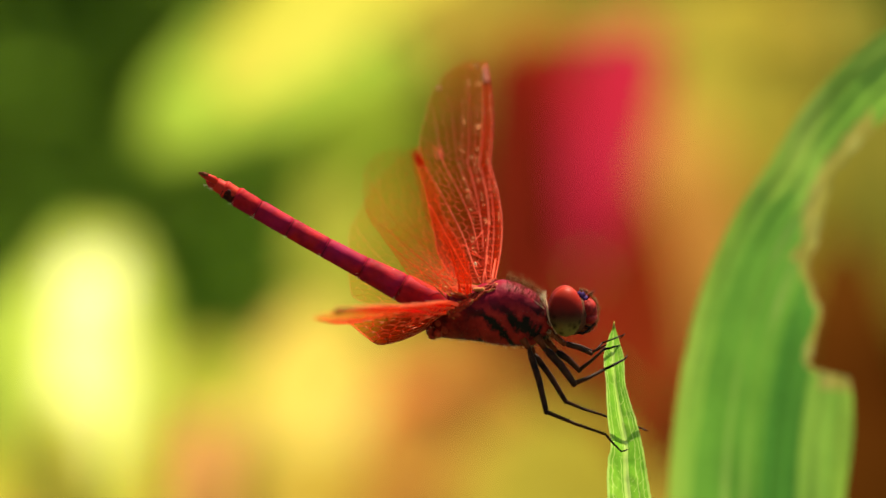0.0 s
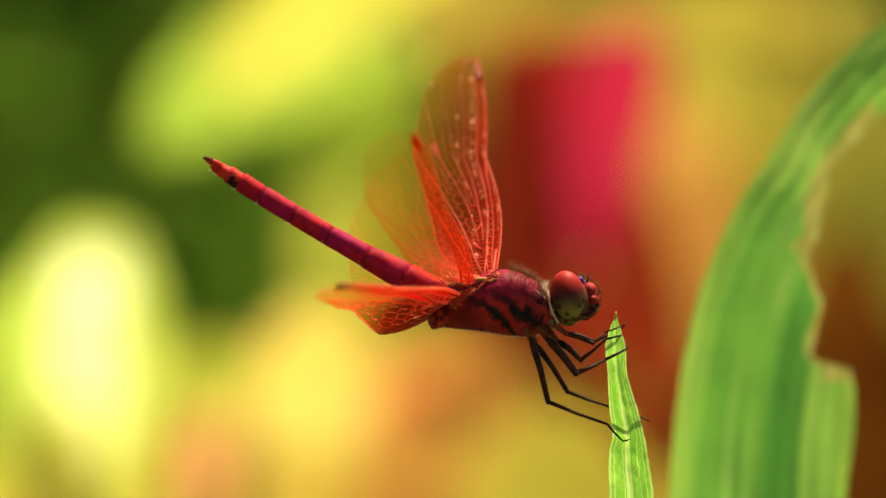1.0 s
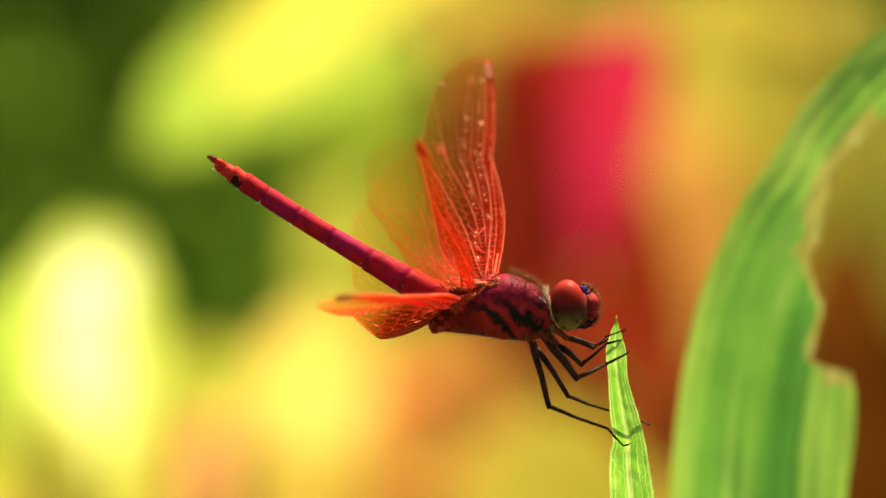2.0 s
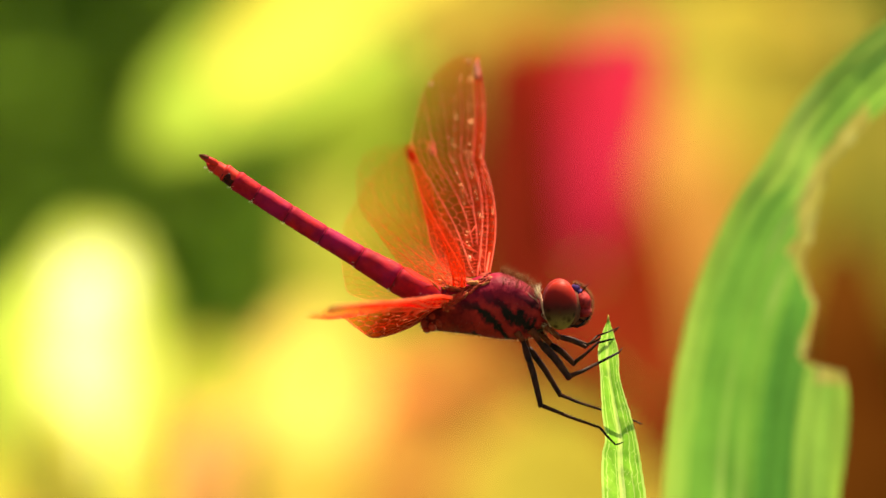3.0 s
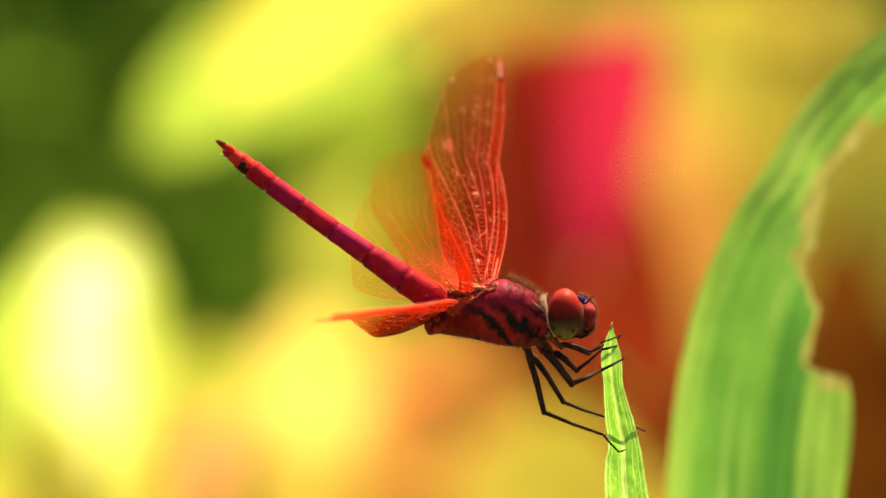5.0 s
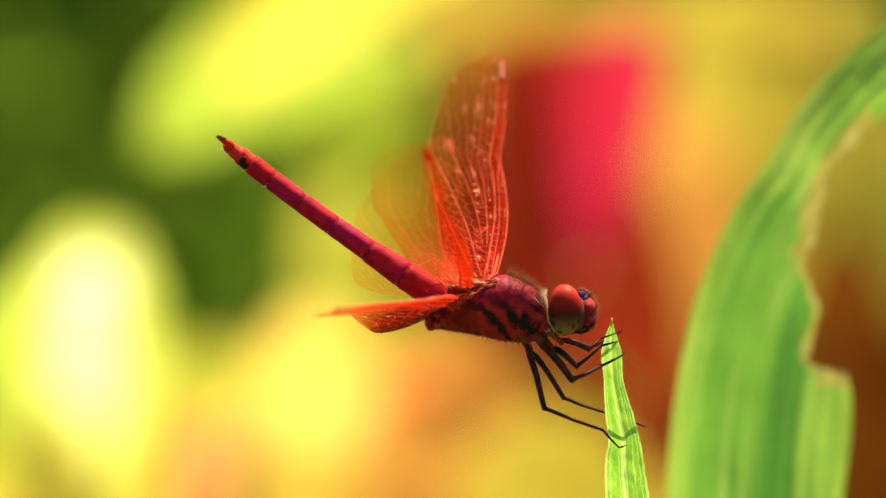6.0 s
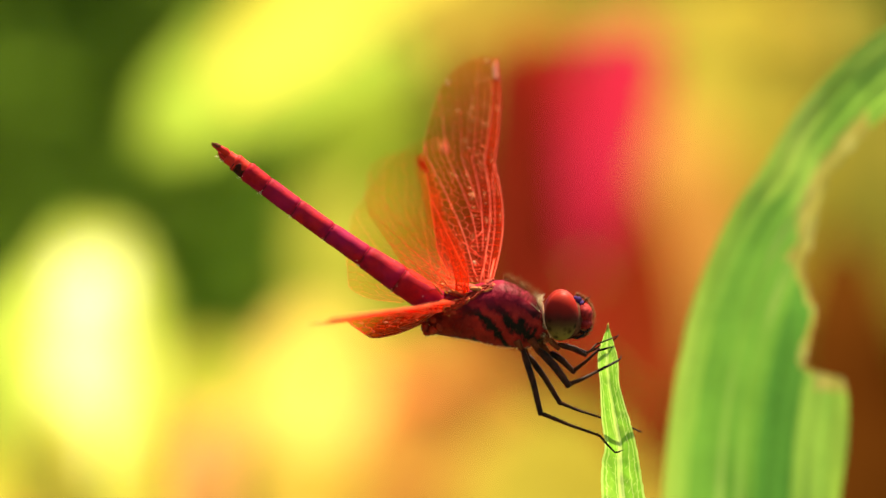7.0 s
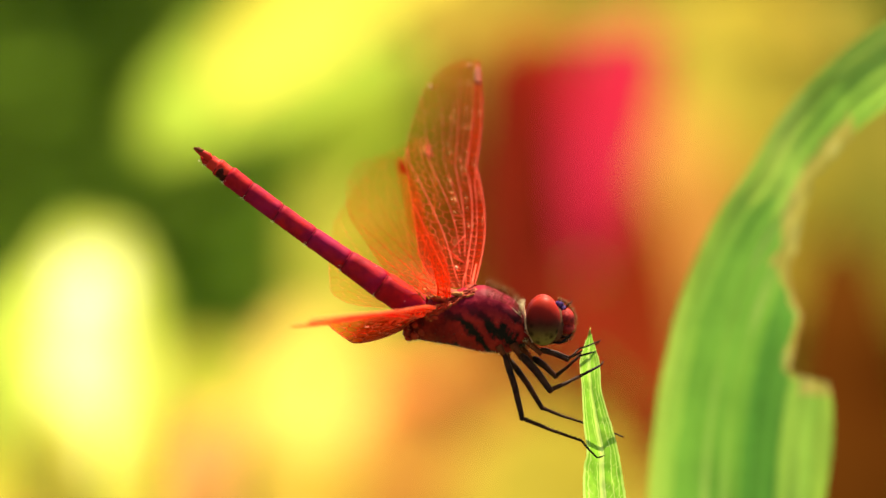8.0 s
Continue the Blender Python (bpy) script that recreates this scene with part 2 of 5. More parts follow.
M_MEMBRANE_BAND = membrane_material("wing_membrane_band", (0.93, 0.66, 0.50), 0.075, (0.86, 0.36, 0.22), (0.90, 0.46, 0.30), (0.92, 0.54, 0.38), (0.66, 0.045, 0.016), fall=(0.8, 0.6, 0.4))
M_MEMBRANE_STRIP = membrane_material("wing_membrane_dense", (0.62, 0.44, 0.36), 0.26, (0.80, 0.30, 0.18), (0.80, 0.30, 0.18), (0.78, 0.28, 0.16), (0.54, 0.013, 0.014), (0.4, 0.72), (1.0, 0.85, 0.05))
M_VEIN_BRIGHT = vein_material("wing_vein_bright", (0.93, 0.27, 0.17), (0.95, 0.42, 0.28), 0.75, 0.0)
M_STIGMA_RED = vein_material("wing_stigma_red", (0.34, 0.03, 0.012), (0.50, 0.06, 0.02), 0.6, 0.1)
M_STIGMA = chitin("wing_stigma", (0.10, 0.02, 0.012), (0.28, 0.07, 0.03), 1500, 0.4)
M_BLADE = leaf_material("grass_blade_green", (0.15, 0.42, 0.035), (0.22, 0.53, 0.05), (0.31, 0.62, 0.07), 700, (1.0, 1.0, 0.5), 0.66, 0.4, 0.00006, gloss=0.2)
M_RIB = leaf_material("grass_rib_pale", (0.44, 0.70, 0.13), (0.54, 0.78, 0.18), (0.64, 0.84, 0.25), 900, (1.0, 1.0, 0.1), 0.6, 0.4, 0.00005)
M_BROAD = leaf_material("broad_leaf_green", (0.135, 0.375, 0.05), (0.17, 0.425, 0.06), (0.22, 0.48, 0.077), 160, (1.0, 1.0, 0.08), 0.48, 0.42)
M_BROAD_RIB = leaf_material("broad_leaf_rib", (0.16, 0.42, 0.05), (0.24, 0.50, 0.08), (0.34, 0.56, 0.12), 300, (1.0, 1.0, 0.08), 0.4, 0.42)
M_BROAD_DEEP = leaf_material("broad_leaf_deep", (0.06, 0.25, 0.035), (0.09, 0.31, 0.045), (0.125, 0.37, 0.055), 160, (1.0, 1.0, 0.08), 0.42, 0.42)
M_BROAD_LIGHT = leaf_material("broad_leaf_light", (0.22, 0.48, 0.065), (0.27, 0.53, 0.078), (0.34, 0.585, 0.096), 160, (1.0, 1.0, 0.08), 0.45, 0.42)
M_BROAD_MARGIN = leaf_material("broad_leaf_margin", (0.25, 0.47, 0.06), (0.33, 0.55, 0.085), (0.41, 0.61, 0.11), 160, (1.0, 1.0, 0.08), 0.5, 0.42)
M_BROAD_EDGE = leaf_material("dry_leaf_edge", (0.42, 0.36, 0.07), (0.56, 0.50, 0.11), (0.66, 0.62, 0.18), 400, (1, 1, 0.6), 0.35, 0.6)
M_STALK = plain("green_stalk", (0.05, 0.14, 0.01), (0.10, 0.22, 0.02), 120, 0.95, 0.0005)
M_BARK = plain("shrub_bark", (0.08, 0.055, 0.035), (0.20, 0.15, 0.10), 60, 0.85, 0.001)

# croton foliage, each tone with its own blotches
BLOTCH = (1.0, 1.0, 0.55)
FOLIAGE = {
    "pale": leaf_material("croton_pale_yellow", (0.71, 0.79, 0.16), (0.85, 0.88, 0.36), (0.94, 0.95, 0.60), 22, BLOTCH, 0.4, 0.75, gloss=0.02),
    "lime": leaf_material("croton_lime", (0.22, 0.345, 0.041), (0.295, 0.44, 0.053), (0.395, 0.54, 0.067), 18, BLOTCH, 0.45, 0.75, gloss=0.02),
    "yellow": leaf_material("croton_yellow", (0.62, 0.46, 0.09), (0.78, 0.62, 0.14), (0.84, 0.72, 0.20), 18, BLOTCH, 0.45, 0.75, gloss=0.02),
    "chartreuse": leaf_material("croton_chartreuse", (0.46, 0.60, 0.07), (0.58, 0.70, 0.11), (0.67, 0.76, 0.17), 18, BLOTCH, 0.45, 0.75, gloss=0.02),
    "lemon": leaf_material("croton_lemon", (0.44, 0.44, 0.045), (0.56, 0.54, 0.07), (0.66, 0.62, 0.11), 18, BLOTCH, 0.45, 0.75, gloss=0.02),
    "ochre": leaf_material("croton_ochre", (0.42, 0.345, 0.044), (0.51, 0.425, 0.055), (0.59, 0.50, 0.070), 18, BLOTCH, 0.45, 0.75, gloss=0.02),
    "mustard": leaf_material("croton_mustard", (0.32, 0.23, 0.035), (0.44, 0.31, 0.05), (0.52, 0.41, 0.06), 18, BLOTCH, 0.45, 0.75, gloss=0.02),
    "orange": leaf_material("croton_orange", (0.42, 0.175, 0.039), (0.52, 0.235, 0.053), (0.58, 0.35, 0.07), 20, BLOTCH, 0.45, 0.75, gloss=0.02),
    "salmon": leaf_material("croton_salmon", (0.50, 0.11, 0.028), (0.58, 0.19, 0.05), (0.62, 0.32, 0.08), 22, BLOTCH, 0.45, 0.75, gloss=0.02),
    "crimson": leaf_material("croton_crimson", (0.42, 0.017, 0.040), (0.52, 0.025, 0.068), (0.61, 0.034, 0.100), 16, BLOTCH, 0.4, 0.75, gloss=0.0),
    "maroon": leaf_material("croton_maroon", (0.122, 0.011, 0.005), (0.165, 0.015, 0.007), (0.205, 0.021, 0.009), 16, BLOTCH, 0.35, 0.75, gloss=0.0),
    "amber": leaf_material("croton_amber", (0.30, 0.13, 0.03), (0.38, 0.18, 0.035), (0.44, 0.25, 0.045), 20, BLOTCH, 0.45, 0.75, gloss=0.02),
    "russet": leaf_material("croton_russet", (0.20, 0.024, 0.007), (0.25, 0.031, 0.009), (0.30, 0.042, 0.013), 16, BLOTCH, 0.4, 0.75, gloss=0.0),
    "ruby": leaf_material("croton_ruby", (0.24, 0.013, 0.009), (0.31, 0.017, 0.012), (0.38, 0.023, 0.018), 16, BLOTCH, 0.4, 0.75, gloss=0.0),
    "brown": leaf_material("croton_brown", (0.08, 0.020, 0.003), (0.112, 0.034, 0.005), (0.145, 0.054, 0.008), 18, BLOTCH, 0.35, 0.75, gloss=0.0),
    "olive": leaf_material("croton_olive", (0.17, 0.16, 0.02), (0.24, 0.22, 0.03), (0.32, 0.28, 0.04), 18, BLOTCH, 0.4, 0.75, gloss=0.02),
    "khaki": leaf_material("croton_khaki", (0.29, 0.25, 0.03), (0.36, 0.31, 0.038), (0.42, 0.36, 0.046), 18, BLOTCH, 0.42, 0.75, gloss=0.02),
    "peach": leaf_material("croton_peach", (0.56, 0.23, 0.08), (0.64, 0.31, 0.11), (0.68, 0.42, 0.14), 22, BLOTCH, 0.45, 0.75, gloss=0.02),
    "tan": leaf_material("croton_tan", (0.20, 0.132, 0.02), (0.28, 0.178, 0.028), (0.35, 0.23, 0.036), 18, BLOTCH, 0.4, 0.75, gloss=0.02),
    "moss": leaf_material("croton_moss", (0.24, 0.29, 0.03), (0.33, 0.36, 0.045), (0.44, 0.42, 0.06), 18, BLOTCH, 0.42, 0.75, gloss=0.02),
    "green": leaf_material("croton_green", (0.12, 0.21, 0.02), (0.19, 0.28, 0.025), (0.27, 0.36, 0.03), 18, BLOTCH, 0.4, 0.75, gloss=0.02),
    "deep": leaf_material("shrub_deep_green", (0.128, 0.248, 0.030), (0.168, 0.308, 0.037), (0.205, 0.355, 0.044), 14, BLOTCH, 0.5, 0.9, gloss=0.0),
}


# ---- mesh helpers ----
def part(name, bm, material, parent=None, label="", smooth=True, at=(0, 0, 0)):
    """Links a bmesh in millimetres as one mesh object, its origin at `at` millimetres in the space of its parent."""
    mesh = bpy.data.meshes.new(name)
    bm.transform(Matrix.Scale(MM, 4) @ Matrix.Translation(-Vector(at)))
    bm.normal_update()
    bm.to_mesh(mesh)
    bm.free()
    if smooth:
        mesh.polygons.foreach_set("use_smooth", [True] * len(mesh.polygons))
    for m in material if isinstance(material, (list, tuple)) else [material]:
        mesh.materials.append(m)
    ob = new(name, mesh)
    ob.location = Vector(at) * MM
    if parent:
        ob.parent = parent
    if label:
        tagged(ob, label=label)
    return ob


def under(ob, parent, at):
    """Hangs ob under a part whose own origin is `at`, both in millimetres of the thing."""
    ob.parent = parent
    ob.location = ob.location - Vector(at) * MM
    return ob


def loft(bm, rings, close=True, caps=True, slot=0):
    """Skins a row of closed rings of points."""
    made = [[bm.verts.new(p) for p in ring] for ring in rings]
    n = len(made[0])
    for a, b in zip(made, made[1:]):
        for i in range(n if close else n - 1):
            j = (i + 1) % n
            bm.faces.new((a[i], a[j], b[j], b[i])).material_index = slot
    if caps and close:
        bm.faces.new(made[0][::-1]).material_index = slot
        bm.faces.new(made[-1]).material_index = slot
    return made


def tube(bm, points, radii, sides=6, slot=0):
    """A tapered tube along points."""
    points = [Vector(p) for p in points]
    if isinstance(radii, (int, float)):
        radii = [radii] * len(points)
    rings, side = [], None
    for i, p in enumerate(points):
        along = (points[min(i + 1, len(points) - 1)] - points[max(i - 1, 0)]).normalized()
        if side is None:
            side = along.orthogonal().normalized()
        side = (side - along * side.dot(along)).normalized()
        up = along.cross(side)
        rings.append([p + (side * math.cos(a) + up * math.sin(a)) * radii[i]
                      for a in (2 * math.pi * k / sides for k in range(sides))])
    loft(bm, rings, slot=slot)


def ball(bm, centre, size, turn=None, rings=16, sides=24, slot=0):
    """An ellipsoid."""
    made = bmesh.ops.create_uvsphere(bm, u_segments=sides, v_segments=rings, radius=1.0)["verts"]
    m = Matrix.Translation(centre) @ (turn or Matrix.Identity(4)) @ Matrix.Diagonal((*size, 1))
    bmesh.ops.transform(bm, matrix=m, verts=made)
    for f in {f for v in made for f in v.link_faces}:
        f.material_index = slot


def curve(stops, t):
    """A smooth curve through (t, value) stops."""
    xs, ys = [s[0] for s in stops], [s[1] for s in stops]
    if t <= xs[0]:
        return ys[0]
    if t >= xs[-1]:
        return ys[-1]
    i = max(k for k in range(len(xs) - 1) if xs[k] <= t)
    def slope(k):
        if k in (0, len(xs) - 1):
            k2 = 1 if k == 0 else k
            return (ys[k2] - ys[k2 - 1]) / (xs[k2] - xs[k2 - 1])
        a, b = (ys[k] - ys[k - 1]) / (xs[k] - xs[k - 1]), (ys[k + 1] - ys[k]) / (xs[k + 1] - xs[k])
        return 0.0 if a * b <= 0 else 2 * a * b / (a + b)
    h = xs[i + 1] - xs[i]
    f = (t - xs[i]) / h
    return ((2 * f**3 - 3 * f**2 + 1) * ys[i] + (f**3 - 2 * f**2 + f) * h * slope(i)
            + (3 * f**2 - 2 * f**3) * ys[i + 1] + (f**3 - f**2) * h * slope(i + 1))


# ---- ground ----
def ease(f):
    f = max(0.0, min(1.0, f))
    return f * f * (3 - 2 * f)


def ground_height(x, y):
    """Height of the soil, metres: nearly flat, with a planted bank behind the shrubs."""
    lie = 0.012 * noise.noise((x * 2, y * 2, 0)) * min(1.0, math.hypot(x, y))
    wander = 0.12 * noise.noise((x * 1.3, 4.0, 0.5))
    bank = ease((y + wander - 1.72) / 1.0) * (1 - ease((y + wander - 3.0) / 1.6)) * (1 - ease((abs(x) - 0.7) / 1.2))
    return lie + bank * (0.95 + 0.12 * noise.noise((x * 2.1, y * 2.1, 3)))


def build_ground():
    bm = bmesh.new()
    radii = [0.15 + 0.12 * k for k in range(44)] + [6, 7, 9, 12, 20, 40, 90, 300, 900]
    rings = [[(r * math.cos(a) * 1000, r * math.sin(a) * 1000, ground_height(r * math.cos(a), r * math.sin(a)) * 1000)
              for a in (2 * math.pi * k / 120 for k in range(120))] for r in radii]
    made = loft(bm, rings[::-1], caps=False)
    bm.faces.new(made[-1])
    bmesh.ops.recalc_face_normals(bm, faces=bm.faces)
    if sum(f.normal.z for f in bm.faces) < 0:
        bmesh.ops.reverse_faces(bm, faces=bm.faces)
    s = Shade("soil_and_litter")
    near = s.ramp(s.noise(30, 8), [(0.3, (0.035, 0.028, 0.015)), (0.55, (0.07, 0.065, 0.03)), (0.75, (0.05, 0.09, 0.02))])
    wide = s.ramp(s.noise(1.5, 4), [(0.35, (0.6, 0.7, 0.55)), (0.7, (1, 1, 1))])
    s.colour(s.mix(1.0, near, wide, "MULTIPLY"))
    s.bump(s.noise(90, 6), 0.7, 0.01)
    s.set(Roughness=0.95)
    ob = part("ground", bm, s.m)
    tagged(ob, "dark garden soil with leaf litter and low green growth", "ground", kind="structure")


# ---- the perch: a narrow grass blade ----
BLADE_STOPS = [  # below the tip, left edge, right edge
    (0.00, 0.00, 0.02),
    (0.48, -0.15, 0.19),
    (1.41, -0.51, 0.48),
    (3.00, -0.87, 0.90),
    (4.75, -0.68, 0.97),
    (6.88, -0.58, 1.50),
    (8.24, -0.51, 1.94),
    (10.37, -0.24, 2.47),
    (11.78, -0.51, 2.74),
    (13.52, -0.58, 3.00),
    (14.93, -0.51, 3.25),
]


def build_blade():
    """A narrow blade with a raised midrib and side ribs, running down to the ground."""
    tip = Vector((14.64, 0, -6.45))
    low = BLADE_STOPS[-1][0]
    total = H * 1000 + tip.z
    rows, across = [], 61

    def skin(u, v):
        """A place on the blade, u across from margin to margin, v down from the tip."""
        if v <= low:
            a, b = curve([(s[0], s[1]) for s in BLADE_STOPS], v), curve([(s[0], s[2]) for s in BLADE_STOPS], v)
            wave = 0.0
        else:
            f = (v - low) / (total - low)
            a0, b0 = BLADE_STOPS[-1][1:]
            mid, half = (a0 + b0) / 2 + 26 * f + 8 * f * f, (b0 - a0) / 2 * (1 + 1.1 * math.sin(min(1, f * 1.3) * math.pi) * 0.8) * (1 - 0.45 * f)
            a, b = mid - half, mid + half
            wave = 22 * f * f
        x = a + (b - a) * u
        x += 0.05 * noise.noise((v * 1.7, u * 2, 3)) * (1 if u in (0, 1) else 0.4)
        w = b - a
        fold = 0.16 * w * abs(u - 0.47) * 1.4
        rib = 0.035 * math.exp(-((u - 0.47) / 0.07) ** 2) + 0.010 * max(0, math.cos(u * 2 * math.pi * 5.5)) ** 4
        crinkle = 0.10 * noise.noise((x * 0.8, v * 0.6, 1)) + 0.035 * noise.noise((x * 2.4, v * 1.2, 7))
        return Vector((tip.x + x, wave + fold * 0.6 - rib + crinkle * min(1, w), tip.z - v))

    # net of veins: long ones down the blade, short ones joining them
    rng = random.Random(3)
    lanes = (0.0, 0.13, 0.25, 0.36, 0.47, 0.60, 0.73, 0.86, 1.0)
    width_of = (0.060, 0.012, 0.0, 0.010, 0.070, 0.0, 0.012, 0.010, 0.060)

    def lane(i, v):
        u = lanes[i]
        return u if u in (0.0, 0.47, 1.0) else u + 0.035 * noise.noise((v * 0.55, i * 3.1, 0)) + 0.03 * noise.noise((v * 2.0, i * 2.3, 5))

    joins = []
    for i in range(len(lanes) - 1):
        v, found = 1.6 + rng.uniform(0, 0.6), []
        while v < low:
            found.append((v, rng.uniform(0.15, 0.75) * (1 if lanes[i] >= 0.47 else -1), rng.uniform(-0.12, 0.12)))
            v += rng.uniform(0.5, 2.2)
        joins.append(found)

    def is_vein(u, v):
        at = [lane(i, v) for i in range(len(lanes))]
        for i, x in enumerate(at):
            if abs(u - x) < width_of[i]:
                return True
        i = max(k for k in range(len(at) - 1) if at[k] <= u or k == 0)
        g = (u - at[i]) / max(1e-6, at[i + 1] - at[i])
        return any(abs(v - (vc - slip * g + bow * math.sin(g * math.pi))) < 0.024 for vc, slip, bow in joins[i])

    steps = [low * (i / 230) ** 1.06 for i in range(231)] + [low + (total - low) * k / 40 for k in range(1, 41)]
    across = 101
    bm = bmesh.new()
    for v in steps:
        rows.append([bm.verts.new(skin(k / (across - 1), v)) for k in range(across)])
    for n, (r, q) in enumerate(zip(rows, rows[1:])):
        for k in range(across - 1):
            f = bm.faces.new((r[k], q[k], q[k + 1], r[k + 1]))
            f.material_index = 1 if is_vein((k + 0.5) / (across - 1), (steps[n] + steps[n + 1]) / 2) else 0
    ob = part("grass_blade", bm, [M_BLADE, M_RIB])
    ob.location = place(0, 0, 0)
    tagged(ob, "bright green narrow grass blade with pale ribs, tip upright", "grass blade")
    bm = bmesh.new()
    tube(bm, [(tip.x, 0, tip.z - 0.3), (tip.x + 0.02, 0, tip.z + 0.05), (tip.x + 0.05, 0, tip.z + 0.25)], [0.13, 0.08, 0.02], 6)
    t = part("tip", bm, M_BROAD_EDGE, ob, "dry pinkish point")
    # fine teeth along both margins
    bm = bmesh.new()
    for i in range(46):
        v = 1.0 + i * 0.32
        for col, way in ((1, -1), (2, 1)):
            if random.random() < 0.45:
                continue
            x = tip.x + curve([(s[0], s[col]) for s in BLADE_STOPS], v)
            y = 0.12
            bm.faces.new([bm.verts.new(p) for p in ((x, y, tip.z - v - 0.05), (x + way * 0.05, y, tip.z - v + 0.08), (x, y, tip.z - v + 0.05))])
    part("edge_teeth", bm, M_RIB, ob, smooth=False)


# ---- the broad arching leaf, bitten along one side ----
BROAD_STOPS = [  # along the leaf, left margin x and z, width left by the bites, lean of the crossing line in degrees
    (0.00, 21.48, -27.19, 16.86, 0),
    (1.00, 21.63, -23.77, 17.09, 0),
    (2.00, 22.00, -18.55, 17.46, 0),
    (3.00, 22.56, -14.04, 16.96, -3),
    (3.60, 23.13, -10.66, 15.93, -6),
    (3.62, 23.20, -10.47, 13.77, -6.2),
    (3.90, 23.50, -9.16, 11.80, -8.5),
    (4.30, 23.88, -7.28, 11.95, -12),
    (5.00, 25.01, -3.52, 11.88, -18),
    (6.00, 26.70, 0.61, 8.72, -16),
    (7.00, 28.58, 4.37, 8.17, -24),
    (8.00, 31.39, 8.31, 6.35, -34),
    (9.00, 34.39, 13.19, 6.89, -64),
    (10.00, 37.78, 17.14, 7.37, -71),
    (11.00, 41.16, 20.14, 7.78, -82),
    (12.50, 46.79, 23.52, 7.92, -85),
    (14.00, 52.80, 25.03, 7.14, -90),
    (16.00, 62.94, 24.28, 4.90, -94),
    (18.00, 76.09, 20.52, 2.38, -108),
]
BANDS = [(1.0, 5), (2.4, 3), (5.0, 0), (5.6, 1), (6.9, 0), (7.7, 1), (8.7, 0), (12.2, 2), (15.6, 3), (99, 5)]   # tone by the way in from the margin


def build_broad_leaf():
    depth0 = 42.0
    bm = bmesh.new()
    rows, n_rows, across, widest = [], 190, 91, 18.6
    ends = [[(s[0], s[c]) for s in BROAD_STOPS] for c in range(1, 5)]
    top = BROAD_STOPS[-1][0]
    flags = []
    for i in range(n_rows + 1):
        v = top * i / n_rows
        lx, lz, width, lean = (curve(e, v) for e in ends)
        bitten = 3.55 < v < 10.6
        chew = (0.45 * noise.noise((v * 5.0, 0.3, 2)) + 0.25 * noise.noise((v * 14.0, 1.3, 2))) if bitten else 0
        width += chew
        row = []
        for k in range(across):
            s = min(widest * k / (across - 1), width)
            x, z = lx + s * math.cos(radians(lean)), lz + s * math.sin(radians(lean))
            fold = 0.9 * math.sin(min(1, s / 9.0) * math.pi) - 0.30 * max(0, s - 9.5)
            rib = 0.08 * math.cos(s * 2 * math.pi / 1.9)
            y = depth0 + 2.0 * max(0.0, 1 - s / 9.0) ** 1.3 - fold - rib + 0.25 * noise.noise((x * 0.3, z * 0.15, 4)) - 0.13 * max(0, v - 10) ** 2
            row.append(bm.verts.new((x, y, z)))
        rows.append(row)
        flags.append((width, bitten))
    for i, (r, q) in enumerate(zip(rows, rows[1:])):
        width, bitten = min(flags[i][0], flags[i + 1][0]), flags[i][1]
        v_at = top * i / n_rows
        for k in range(across - 1):
            s = widest * (k + 0.5) / (across - 1)
            if (r[k].co - r[k + 1].co).length < 1e-5 and (q[k].co - q[k + 1].co).length < 1e-5:
                continue
            f = bm.faces.new((r[k], r[k + 1], q[k + 1], q[k]))
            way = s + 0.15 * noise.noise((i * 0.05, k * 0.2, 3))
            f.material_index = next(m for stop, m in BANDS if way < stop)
            # the arch gets lighter tones: the light it catches is put into colour
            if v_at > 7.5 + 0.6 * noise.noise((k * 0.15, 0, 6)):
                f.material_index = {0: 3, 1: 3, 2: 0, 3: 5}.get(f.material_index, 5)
            if 3.28 < top * i / n_rows < 3.62 and s > 13.2:
                f.material_index = 4
            if bitten and s > width - (0.35 if v_at < 6.0 else 1.5) - 1.1 * max(0, noise.noise((i * 0.12, 0, 9)) + 0.2):
                f.material_index = 4
    bmesh.ops.remove_doubles(bm, verts=bm.verts, dist=1e-5)
    loose = [v for v in bm.verts if not v.link_faces]
    bmesh.ops.delete(bm, geom=loose, context="VERTS")
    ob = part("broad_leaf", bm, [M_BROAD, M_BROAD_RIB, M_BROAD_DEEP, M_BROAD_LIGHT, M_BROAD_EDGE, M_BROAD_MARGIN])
    ob.location = place(0, 0, 0)
    tagged(ob, "broad green strap leaf arching over, insect-bitten with dry yellow edges", "leaf")
    # lower part of the leaf, narrowing to a stalk in the ground
    bm = bmesh.new()
    a, b = BROAD_STOPS[0][1], BROAD_STOPS[0][1] + BROAD_STOPS[0][3]
    z0 = BROAD_STOPS[0][2]
    low = []
    for i in range(41):
        f = i / 40
        mid, half = (a + b) / 2 + 10 * f, (b - a) / 2 * (1 - f) ** 0.6 * (1 + 0.3 * math.sin(f * math.pi)) + 2.2
        z = z0 - f * (H * 1000 + z0 + 4)
        row = []
        for k in range(21):
            u = k / 20
            s = u * (b - a) * 0.9
            y = depth0 + 0.4 + 6 * f - (0.5 * math.sin(min(1, s / 9.0) * math.pi) - 0.32 * max(0, s - 9.0)) * (1 - f) + 3.0 * f * (2 * u - 1) ** 2
            row.append(bm.verts.new((mid + half * (2 * u - 1), y, z)))
        low.append(row)
